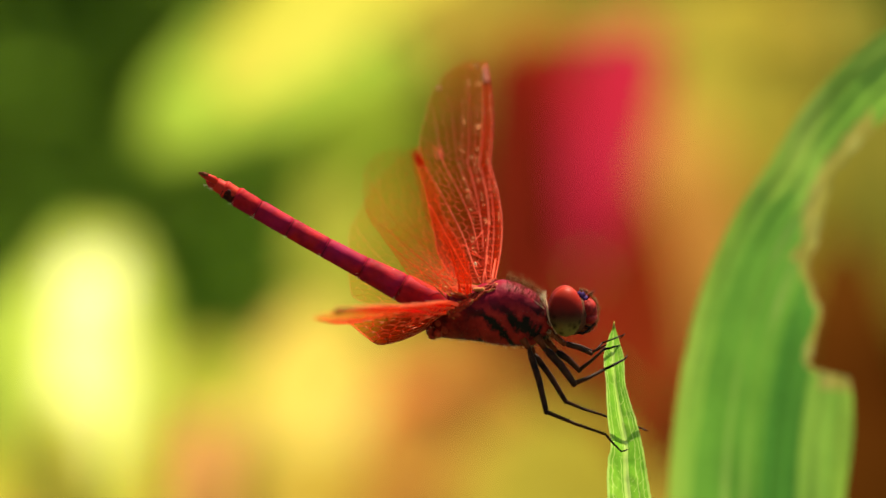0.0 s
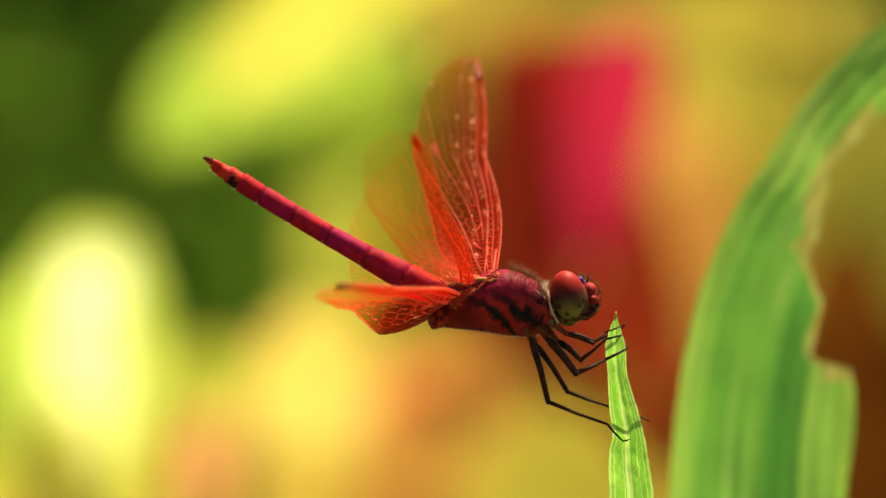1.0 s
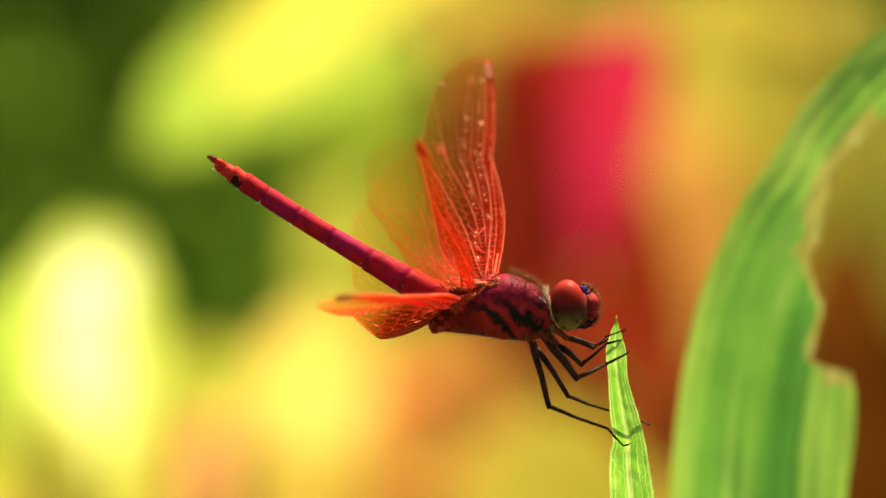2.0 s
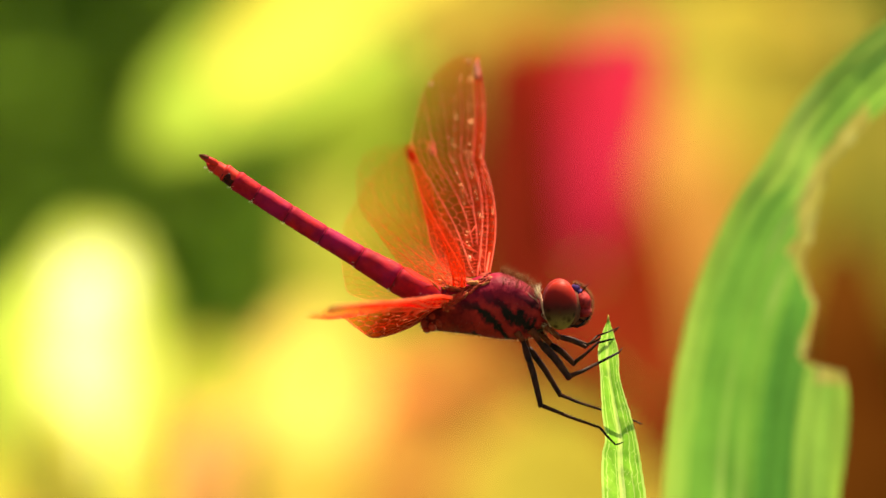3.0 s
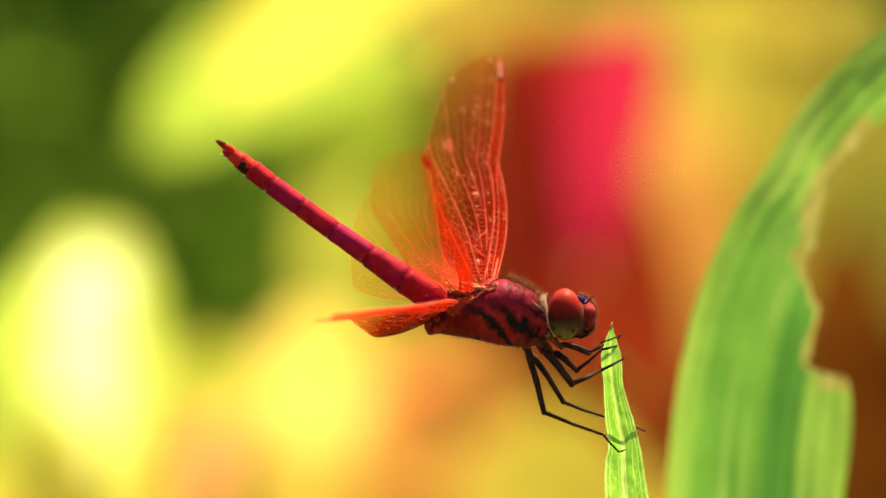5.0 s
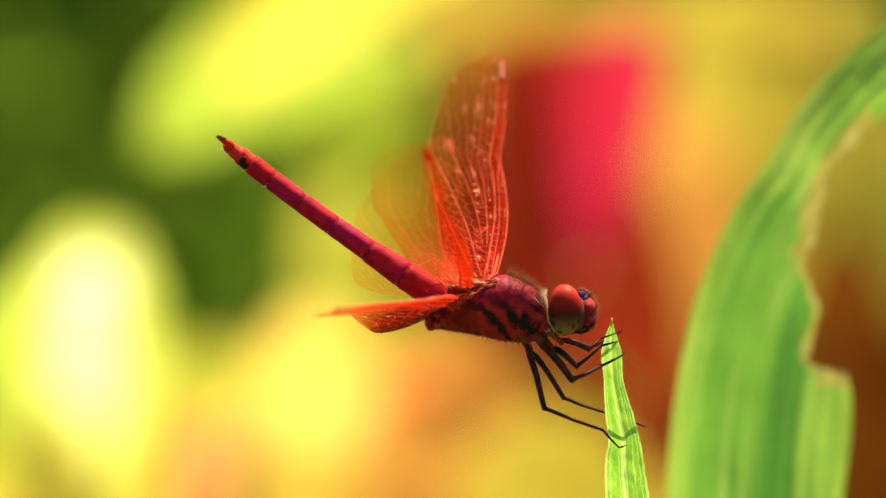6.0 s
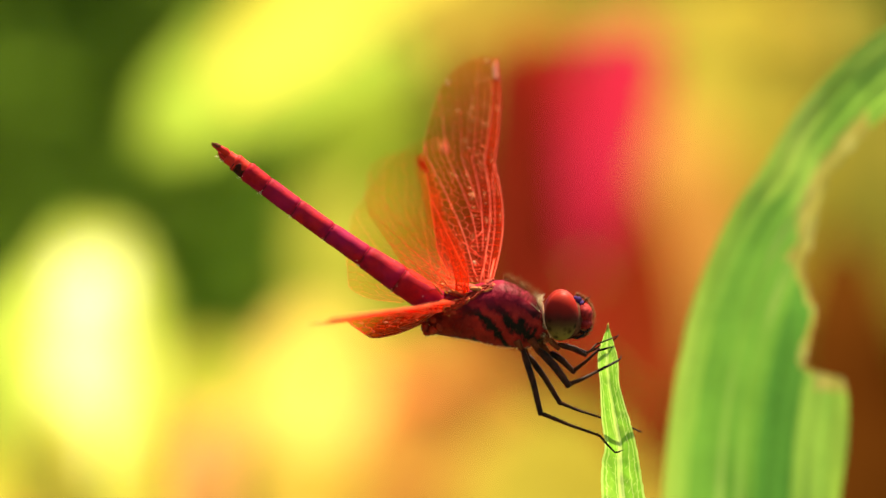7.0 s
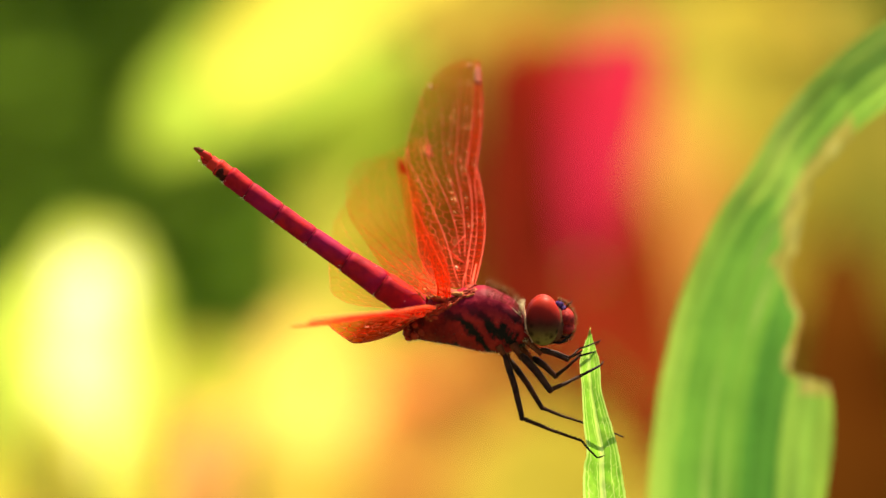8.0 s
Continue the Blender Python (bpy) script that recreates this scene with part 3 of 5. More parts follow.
    for r, q in zip(low, low[1:]):
        for k in range(20):
            bm.faces.new((r[k], q[k], q[k + 1], r[k + 1])).material_index = 1 if k % 4 == 2 else 0
    st = part("leaf_base", bm, [M_BROAD, M_BROAD_RIB], ob)


# ---- the croton shrubs behind, each leaf a part ----
def croton_leaf(bm, base, tip, width, facing, wave=0.03, seed=0, blunt=0.5, skew=0.8, rim=0):
    """A leaf from base to tip, millimetres, with a channel along its midrib and wavy margins, turned by `facing` towards its upper side."""
    base, tip = Vector(base), Vector(tip)
    along = tip - base
    length = along.length
    along.normalize()
    normal = Vector(facing)
    normal = (normal - along * normal.dot(along)).normalized()
    side = along.cross(normal)
    rows, n, across = [], 22, 9
    for i in range(n + 1):
        f = i / n
        w = width / 2 * (max(0.0, math.sin(math.pi * f ** skew)) ** blunt) * (0.9 + 0.1 * math.cos(f * 3)) + 0.4
        row = []
        for k in range(across):
            u = 2 * k / (across - 1) - 1
            ripple = wave * width * math.sin(f * 17 + seed + (1.5 if u > 0 else 0)) * u * u
            lift = 0.09 * width * abs(u) * math.sin(math.pi * f) + ripple - 0.10 * length * (f - 0.5) ** 2
            row.append(bm.verts.new(base + along * length * f + side * w * u + normal * lift))
        rows.append(row)
    for f, r, q in zip((i / n for i in range(n)), rows, rows[1:]):
        for k in range(across - 1):
            bm.faces.new((r[k], r[k + 1], q[k + 1], q[k])).material_index = 1 if rim and (k in (0, 1, across - 3, across - 2) or f > 0.86) else 0


class Shrub:
    """A croton: leaves are called for one by one, then grown on one stem."""

    def __init__(self, n, label, foot_x, foot_y):
        self.n, self.label, self.foot, self.leaves = n, label, (foot_x, foot_y), []

    def leaf(self, tone, base, tip, width, facing, blunt, skew=0.8, rim=""):
        self.leaves.append((tone, base, tip, width, facing, blunt, skew, rim))

    def grow(self):
        n, label, leaves = self.n, self.label, self.leaves
        foot_x, foot_y = self.foot
        root = new("croton_shrub")
        root.location = (foot_x * MM, foot_y * MM, 0)
        tagged(root, label, "shrub", group="croton shrubs")
        rng = random.Random(n)
        bases = [Vector((b[0] - foot_x, b[1] - foot_y, b[2] + H * 1000)) for _, b, *_ in leaves]
        high = max(b.z for b in bases) * 0.8
        bm = bmesh.new()
        tube(bm, [(rng.uniform(-6, 6) * (k > 0), rng.uniform(-6, 6) * (k > 0) + k * 9, high * k / 6 - 15 * (k == 0)) for k in range(7)],
             [8, 7, 6, 5.2, 4.5, 3.8, 3], 10)
        part("stem", bm, M_BARK, root)
        for (tone, b, tip, width, facing, blunt, skew, rim), base in zip(leaves, bases):
            off = Vector((-foot_x, -foot_y, H * 1000))
            bm = bmesh.new()
            croton_leaf(bm, base, Vector(tip) + off, width, facing, seed=rng.uniform(0, 6), blunt=blunt, skew=skew, rim=bool(rim))
            part("leaf", bm, [FOLIAGE[t] for t in (tone, rim) if t], root, LEAF_LABEL[tone])
            bm = bmesh.new()
            joint = Vector((0, 30, min(base.z * 0.85, high * 0.97)))
            mid = (base + joint) / 2 + Vector((0, 25, -0.1 * (base - joint).length))
            tube(bm, [joint, mid, base, base + (Vector(tip) + off - base) * 0.04], [2.6, 1.9, 1.5, 1.0], 7)
            part("leaf_stalk", bm, M_STALK, root)


def build_shrubs():
    shrub = Shrub(0, "tall croton shrub with pale yellow and lime-green leaves", -129, 750)
    shrub.leaf("pale", (-83, 625, -52), (-93, 756, 8), 36, (0, -0.45, 1), 0.35, 0.95, "chartreuse")
    shrub.leaf("lime", (-107, 672, -75), (-116, 744, -6), 33, (0, -0.45, 1), 0.40)
    shrub.leaf("lime", (-16, 654, 56), (-62, 564, 23), 48, (0, -0.8, 1), 0.45)
    shrub.leaf("green", (-10, 798, 51), (-47, 762, 20), 28, (0, -0.8, 1), 0.40)
    shrub.leaf("lemon", (4, 600, 80), (-44, 504, 33), 37, (0, -0.8, 1), 0.35)
    shrub.leaf("lemon", (-90, 606, -75), (-96, 684, -41), 54, (0, -0.45, 1), 0.40)
    shrub.leaf("salmon", (-93, 594, -72), (-101, 675, -55), 14, (0, -0.45, 1), 0.50)
    shrub.leaf("olive", (-83, 576, -73), (-91, 660, -34), 14, (0, -0.45, 1), 0.40)
    shrub.leaf("moss", (-62, 690, -54), (-60, 750, -23), 30, (0, -0.45, 1), 0.40)
    shrub.leaf("mustard", (-64, 696, -79), (-66, 774, -30), 30, (0, -0.45, 1), 0.40)
    shrub.grow()
    shrub = Shrub(1, "croton shrub with broad bright yellow and orange leaves", 13, 798)
    shrub.leaf("yellow", (-31, 654, -53), (-32, 720, -13), 34, (0, -0.45, 1), 0.38)
    shrub.leaf("green", (-24, 744, -56), (-31, 816, 24), 40, (0, -0.45, 1), 0.35)
    shrub.leaf("moss", (-12, 690, -59), (-31, 768, 24), 35, (0, -0.45, 1), 0.40)
    shrub.leaf("green", (-16, 756, -27), (-24, 828, 56), 38, (0, -0.45, 1), 0.40)
    shrub.leaf("tan", (-1, 774, -12), (-7, 852, 65), 40, (0, -0.45, 1), 0.40)
    shrub.leaf("peach", (-66, 636, -69), (-55, 714, -39), 25, (0, -0.45, 1), 0.50)
    shrub.leaf("mustard", (-30, 590, -80), (-31, 650, -45), 36, (0, -0.45, 1), 0.40)
    shrub.leaf("amber", (1, 660, -63), (-2, 732, -17), 45, (0, -0.45, 1), 0.35)
    shrub.leaf("amber", (-8, 580, -74), (-5, 640, -36), 28, (0, -0.45, 1), 0.40)
    shrub.leaf("khaki", (26, 540, -80), (27, 600, -34), 40, (0, -0.45, 1), 0.40)
    shrub.leaf("salmon", (-9, 636, -51), (-2, 714, -27), 24, (0, -0.45, 1), 0.50)
    shrub.leaf("mustard", (22, 564, -74), (23, 624, -37), 45, (0, -0.45, 1), 0.40)
    shrub.leaf("yellow", (-9, 600, -80), (-10, 678, -44), 30, (0, -0.45, 1), 0.40)
    shrub.leaf("amber", (20, 672, -58), (17, 750, -21), 42, (0, -0.45, 1), 0.40)
    shrub.leaf("mustard", (10, 780, -27), (11, 852, 91), 64, (0, -0.45, 1), 0.30)
    shrub.grow()
    shrub = Shrub(2, "croton shrub with crimson, maroon and mustard leaves", 156, 780)
    shrub.leaf("crimson", (34, 640, -8), (49, 720, 60), 26, (0, -0.45, 1), 0.5, 1.8)
    shrub.leaf("maroon", (19, 624, -29), (15, 702, 56), 20, (0, -0.45, 1), 0.30)
    shrub.leaf("ruby", (23, 640, -21), (27, 718, 59), 28, (0, -0.45, 1), 0.35)
    shrub.leaf("russet", (42, 618, -55), (44, 690, 20), 34, (0, -0.45, 1), 0.35)
    shrub.leaf("maroon", (33, 600, -26), (35, 672, 6), 18, (0, -0.45, 1), 0.40)
    shrub.leaf("orange", (61, 678, -28), (62, 744, 40), 33, (0, -0.45, 1), 0.35)
    shrub.leaf("ochre", (75, 708, -17), (82, 780, 77), 47, (0, -0.45, 1), 0.30)
    shrub.leaf("mustard", (108, 762, 62), (-4, 828, 67), 32, (0, -0.6, 1), 0.30)
    shrub.leaf("olive", (117, 780, -24), (127, 852, 52), 37, (0, -0.45, 1), 0.35)
    shrub.leaf("olive", (97, 726, 3), (111, 798, 78), 44, (0, -0.45, 1), 0.35)
    shrub.leaf("brown", (101, 648, -76), (102, 720, 6), 35, (0, -0.45, 1), 0.35)
    shrub.leaf("brown", (64, 714, -78), (65, 792, -4), 37, (0, -0.45, 1), 0.35)
    shrub.leaf("mustard", (43, 600, -77), (48, 678, -50), 34, (0, -0.45, 1), 0.40)
    shrub.grow()


LEAF_LABEL = {"pale": "pale yellow leaf in full sun", "lime": "lime-green leaf", "yellow": "bright yellow leaf", "mustard": "mustard leaf", "lemon": "lemon-yellow leaf", "ochre": "ochre-yellow leaf", "tan": "tan-olive leaf", "khaki": "khaki-yellow leaf", "peach": "peach-coloured leaf", "moss": "yellow-green leaf",
              "orange": "orange leaf", "salmon": "salmon-red leaf", "crimson": "crimson leaf", "maroon": "dark maroon leaf",
              "amber": "dull amber leaf", "russet": "russet leaf", "ruby": "dark ruby leaf", "brown": "brown leaf", "olive": "olive leaf", "green": "green leaf", "deep": "deep green leaf"}


def build_bank():
    """Low dense greenery that climbs a bank behind the shrubs, many single leaves on thin stems."""
    rng = random.Random(5)
    bm = bmesh.new()

    def spot():
        while True:
            x, y = rng.gauss(0, 0.55), rng.uniform(1.65, 3.6) if rng.random() < 0.3 else rng.uniform(1.7, 2.8)
            z = ground_height(x, y)
            if abs(x) < 1.7 and z > 0.02:
                return x * 1000, y * 1000, z * 1000

    for k in range(160):
        x, y, z = spot()
        tube(bm, [(x, y, z - 8), (x + rng.uniform(-8, 8), y - 8, z + 30), (x + rng.uniform(-20, 20), y - 18, z + rng.uniform(45, 75))], [2.4, 1.8, 0.8], 5, slot=1)
    verts, faces = [], []
    for k in range(66000):
        x, y, z = spot()
        c = Vector((x, y, z + rng.uniform(2, 70)))
        d = Vector((rng.gauss(0, 1), -0.5 + rng.gauss(0, 0.5), rng.gauss(0, 0.45) - 0.1)).normalized()
        s = d.cross(Vector((rng.gauss(0, 0.35), -0.35 + rng.gauss(0, 0.3), 1))).normalized()
        l, w = rng.uniform(28, 48), rng.uniform(11, 18)
        up = s.cross(d) * 2
        n = len(verts)
        verts += [c, c + d * l * 0.4 + s * w + up, c + d * l, c + d * l * 0.4 - s * w + up, c + d * l * 0.45]
        faces += [(n + i, n + (i + 1) % 4, n + 4) for i in range(4)]
    leaves = bpy.data.meshes.new("leaves")
    leaves.from_pydata([tuple(v) for v in verts], [], faces)
    bm.from_mesh(leaves)
    bpy.data.meshes.remove(leaves)
    ob = part("greenery", bm, [FOLIAGE["deep"], M_STALK], smooth=False)
    tagged(ob, "dense deep-green leafy greenery climbing a bank", "greenery", kind="stuff")


# ---- the dragonfly ----
def hairs(bm, spots, length, thick, rng):
    for p, d in spots:
        d = (Vector(d).normalized() + Vector((rng.gauss(0, 0.25), rng.gauss(0, 0.25), rng.gauss(0, 0.25)))).normalized()
        l = length * rng.uniform(0.6, 1.25)
        bend = Vector((rng.gauss(0, 0.1), rng.gauss(0, 0.1), rng.gauss(0, 0.1))) * l
        tube(bm, [Vector(p), Vector(p) + d * l * 0.5 + bend * 0.4, Vector(p) + d * l + bend], [thick, thick * 0.8, thick * 0.2], 3)


THORAX_STOPS = [  # along, top, bottom, half width
    (-7.12, 1.21, 0.63, 0.45),
    (-6.83, 2.20, 0.50, 0.90),
    (-6.25, 3.10, 0.42, 1.60),
    (-5.28, 3.93, 0.30, 2.00),
    (-3.34, 4.70, 0.10, 2.35),
    (-1.89, 5.19, -0.15, 2.45),
    (-0.92, 5.33, -0.34, 2.40),
    (0.29, 5.04, -0.39, 2.25),
    (1.50, 4.46, -0.34, 2.00),
    (2.47, 3.68, 0.05, 1.60),
    (3.15, 2.86, 0.44, 1.00),
]


def thorax_ring(x, sides=40):
    top, low, half = (curve([(s[0], s[c]) for s in THORAX_STOPS], x) for c in (1, 2, 3))
    mid, tall = (top + low) / 2, (top - low) / 2
    ring = []
    for k in range(sides):
        a = 2 * math.pi * k / sides
        c, s = math.cos(a), math.sin(a)
        y = half * math.copysign(abs(c) ** 0.85, c)
        z = tall * math.copysign(abs(s) ** 0.9, s)
        groove = 1 - 0.05 * math.exp(-((math.sin(a * 1.0 + x * 0.9)) / 0.18) ** 2) if abs(c) > 0.3 else 1
        ring.append(Vector((x, y * groove * (1 - 0.12 * (s < 0) * s * s), mid + z)))
    roll = Matrix.Rotation(radians(BODY_ROLL), 3, "X")
    return [roll @ (p - Vector((x, 0, mid))) + Vector((x, 0, mid)) for p in ring]


BODY_ROLL = 14.0         # the back leans towards the lens


# long veins of a wing: (place along the wing, share of its depth) stops; the margin closes the row
VEINS = (
    [(0.0, 0.0), (1.0, 0.0)],
    [(0.0, 0.13), (0.25, 0.115), (0.43, 0.08), (0.51, 0.012)],
    [(0.0, 0.25), (0.2, 0.20), (0.5, 0.14), (0.8, 0.13), (0.99, 0.16)],
    [(0.13, 0.27), (0.3, 0.30), (0.5, 0.30), (0.75, 0.34), (0.98, 0.50)],
    [(0.30, 0.33), (0.5, 0.44), (0.7, 0.56), (0.95, 0.90)],
    [(0.13, 0.34), (0.3, 0.46), (0.5, 0.63), (0.68, 0.80), (0.82, 0.985)],
    [(0.02, 0.42), (0.13, 0.50), (0.3, 0.70), (0.45, 0.86), (0.58, 0.985)],
    [(0.02, 0.62), (0.10, 0.68), (0.2, 0.82), (0.34, 0.985)],
    [(0.0, 1.0), (1.0, 1.0)],
)


def build_wing(root, kind, label, spec, shape, films, veins, thick=1.0, twist=0.0, fold=0.36, cell=0.62, spots=(), skip=(), lead_share=6, stigma=None, patch=0.14):
    """A wing with its veins as the part, membrane and stigma under it. spec: root joint, span, chord, length, in the dragonfly's space."""
    base, span, chord, length = spec
    span, chord = Vector(span).normalized(), Vector(chord)
    chord = (chord - span * chord.dot(span)).normalized()
    normal = span.cross(chord)
    rng = random.Random(kind + label)

    def lead(u):
        """The leading edge bows forward to the node halfway, and again beyond it."""
        return -0.030 * length * math.sin(math.pi * u / 0.52) if u < 0.52 else -0.014 * length * math.sin(math.pi * min(1, (u - 0.52) / 0.48))

    def at(u, f):
        w = curve(shape, u)
        pleat = 0.13 * math.sin(f * 30) * max(0, 1 - 1.3 * f) * (1 - 0.6 * u) + 0.35 * math.sin(f * 2.2) * math.sin(u * 2.6) + 0.25 * u * u
        turn = radians(twist) * max(0.0, 1 - u / fold) ** 0.8
        across = chord * math.cos(turn) + normal * math.sin(turn)
        return span * (u * length) + across * (lead(u) + w * f) + normal * pleat

    def share(vein, u):
        return curve(vein, u)

    bm = bmesh.new()
    # long veins
    for i, vein in enumerate(VEINS):
        if i in skip:
            continue
        a, b = vein[0][0], vein[-1][0]
        r = (0.078, 0.052, 0.070, 0.050, 0.038, 0.048, 0.050, 0.046, 0.034)[i] * thick
        pts = [at(0.005 + 0.985 * (a + (b - a) * k / 40), share(vein, a + (b - a) * k / 40)) for k in range(41)]
        tube(bm, pts, [r * (1.15 - 0.92 * (a + (b - a) * k / 40)) for k in range(41)], 5)
    # crossing veins: rungs where two long veins run close, rows of six-sided cells where they part
    runs = []
    for k in range(201):
        u = 0.03 + 0.94 * k / 200
        live = sorted((share(v, u), i) for i, v in enumerate(VEINS) if i not in skip and v[0][0] <= u <= v[-1][0])
        pairs = [(a[1], b[1]) for a, b in zip(live, live[1:])]
        for p in pairs:
            f0, f1 = share(VEINS[p[0]], u), share(VEINS[p[1]], u)
            n = max(1, round((f1 - f0) * curve(shape, u) / (cell * 1.05)))
            for run in runs:
                if run[0] == p and run[1] == n and run[3] == k - 1:
                    run[3] = k
                    break
            else:
                runs.append([p, n, k, k])
    for (a, b), n, k0, k1 in runs:
        u0, u1 = 0.03 + 0.94 * k0 / 200, 0.03 + 0.94 * (k1 + 1) / 200
        step = (0.80 if b <= 2 else (0.50 if n == 1 else 0.52)) * cell / 0.62
        count = max(1, round((u1 - u0) * length / step))

        def node(j, k):
            u = u0 + (u1 - u0) * k / count
            zig = 0.17 * (1 if (k + j) % 2 == 0 else -1) if 0 < j < n else 0
            u += (rng.uniform(-0.16, 0.16) * step / length) if j in (0, n) or n > 1 else 0
            f0, f1 = share(VEINS[a], u), share(VEINS[b], u)
            return at(max(0.006, min(0.99, u)), f0 + (f1 - f0) * (j + zig + (rng.uniform(-0.08, 0.08) if zig else 0)) / n)

        net = [[node(j, k) for k in range(count + 1)] for j in range(n + 1)]
        rs = [(0.040 if b <= 2 else 0.029) * thick * (1.1 - 0.97 * (u0 + (u1 - u0) * k / count)) for k in range(count + 1)]
        for j in range(1, n):
            for p, q, r in zip(net[j], net[j][1:], rs):
                tube(bm, [p, q], r, 4)
        for j in range(n):
            for k in range(count + 1):
                if (n == 1 or (k + j) % 2 == 0) and (net[j][k] - net[j + 1][k]).length > 0.12:
                    tube(bm, [net[j][k], net[j + 1][k]], rs[k], 4)
    # triangle, brace and root plates
    for p, q in (((0.10, 0.25), (0.17, 0.60)), ((0.10, 0.25), (0.14, 0.54)), ((0.14, 0.54), (0.22, 0.28))):
        tube(bm, [at(*p), at(*q)], 0.05 * thick, 4)
    tube(bm, [at(-0.05, 0.05), at(0.02, 0.08), at(0.10, 0.06)], [0.20, 0.15, 0.07], 8)
    tube(bm, [at(-0.04, 0.35), at(0.03, 0.3), at(0.12, 0.2)], [0.15, 0.11, 0.05], 8)
    wing = part(kind, bm, veins, root, label)
    wing.location = Vector(base) * MM
    bm = bmesh.new()
    grid = [[bm.verts.new(at(0.005 + 0.985 * i / 56, k / 40)) for k in range(41)] for i in range(57)]
    for r, q in zip(grid, grid[1:]):
        for k in range(40):
            bm.faces.new((r[k], r[k + 1], q[k + 1], q[k])).material_index = 1 if k < lead_share else 0
    part("membrane", bm, films, wing, "clear amber-tinted film")
    bm = bmesh.new()
    rings = []
    for k in range(7):
        u, w = 0.88 + 0.085 * k / 6, patch * (1 if 0 < k < 6 else 0.4)
        rings.append([at(u, 0.01) + normal * 0.07, at(u, 0.01 + w) + normal * 0.07, at(u, 0.01 + w) - normal * 0.07, at(u, 0.01) - normal * 0.07])
    loft(bm, rings)
    part("stigma", bm, stigma or M_STIGMA, wing, "dark brown cell near the wing tip")
    for u, f, size, text in spots:
        bm = bmesh.new()
        ball(bm, at(u, f) - normal * 0.1, size, None, 8, 12)
        part("pale_spot", bm, M_PALE, wing, text)
    return wing


FORE = [(0.0, 2.4), (0.06, 4.3), (0.16, 5.6), (0.35, 6.3), (0.6, 6.4), (0.8, 5.6), (0.92, 4.0), (0.98, 2.0), (1.0, 0.6)]
HIND = [(0.0, 4.6), (0.05, 8.0), (0.14, 10.0), (0.28, 10.3), (0.5, 9.1), (0.75, 7.0), (0.9, 4.7), (0.98, 1.9), (1.0, 0.5)]
NEAR_HIND = [(0.0, 3.0), (0.05, 5.6), (0.14, 7.5), (0.28, 7.2), (0.5, 5.9), (0.75, 4.6), (0.9, 3.4), (0.98, 1.8), (1.0, 0.5)]   # folded under along its inner margin

LEGS = [  # femur top, knee, shin end, foot, claw; thickness
    (0.30, (1.28, -1.40, -0.55), (2.75, -2.40, -5.92), (7.85, -1.20, -7.90), (9.19, -0.35, -9.39), (9.78, -0.25, -9.24)),
    (0.27, (1.67, 1.00, -0.95), (4.52, 2.00, -5.21), (7.83, 0.75, -6.38), (10.97, 0.35, -7.43), (11.50, 0.30, -7.72)),
    (0.36, (2.68, -1.40, -0.55), (5.10, -2.60, -3.50), (7.66, -1.20, -2.39), (9.48, -0.40, -1.49), (9.68, -0.20, -1.16)),
    (0.30, (3.70, 0.80, -0.84), (5.65, 1.00, -2.45), (7.71, 0.10, -0.68), (8.76, -0.30, -0.38), (9.00, -0.25, -0.33)),
    (0.22, (4.29, -0.80, -0.13), (6.60, -1.00, -0.99), (7.59, -0.50, -0.09), (9.14, -0.35, 0.49), (9.44, -0.30, 0.68)),
    (0.20, (4.35, 1.20, -0.12), (6.80, 1.80, -0.87), (7.83, 0.60, -0.35), (9.08, 0.30, 0.24), (9.46, 0.30, 0.62)),
]


def build_leg(root, n, joints, thick):
    rng = random.Random(40 + n)
    hip, knee, ankle, foot, claw = [Vector(j) for j in joints]
    bm = bmesh.new()
    mid = (hip + knee) / 2 + Vector((0.10, 0, 0.06))
    tube(bm, [hip, hip + (mid - hip) * 0.3, mid, knee - (knee - mid) * 0.12, knee], [thick * 0.6, thick, thick * 0.95, thick * 0.8, thick * 0.75], 10)
    ball(bm, knee, (thick * 0.85,) * 3, rings=8, sides=10)
    leg = part("leg", bm, M_LEG, root)
    bm = bmesh.new()
    bend = (knee + ankle) / 2 + Vector((0, 0, -0.08))
    tube(bm, [knee, bend, ankle], [thick * 0.62, thick * 0.46, thick * 0.36], 8)
    part("shin", bm, M_LEG, leg)
    bm = bmesh.new()
    tube(bm, [ankle, (ankle + foot) / 2 + Vector((-0.03, -0.04, -0.03)), foot], [thick * 0.36, thick * 0.34, thick * 0.26], 7)
    tube(bm, [foot, (foot + claw) / 2 + Vector((0.05, 0, -0.04)), claw], [thick * 0.24, thick * 0.18, thick * 0.06], 6)
    tube(bm, [foot, (foot + claw) / 2 + Vector((0.08, 0.05, 0.02)), claw + Vector((0.12, 0.08, 0.06))], [thick * 0.22, thick * 0.16, thick * 0.05], 6)
    part("foot", bm, M_BLACK, leg)
    bm = bmesh.new()
    way = (ankle - knee).normalized()
    for k in range(13):
        p = knee + (ankle - knee) * (k + 0.6) / 13.5
        for s in (-1, 1):
            d = (way * 0.9 + Vector((0, s * 0.7, 0.75 if n < 2 else -0.3))).normalized()
            tube(bm, [p, p + d * rng.uniform(0.32, 0.5)], [0.025, 0.008], 3)
    for k in range(9):
        p = hip + (knee - hip) * (k + 1) / 10
        d = ((knee - hip).normalized() * 0.7 + Vector((0.5, rng.gauss(0, 0.4), -0.3))).normalized()
        tube(bm, [p, p + d * 0.32], [0.022, 0.008], 3)
    part("leg_bristles", bm, M_BLACK, leg)


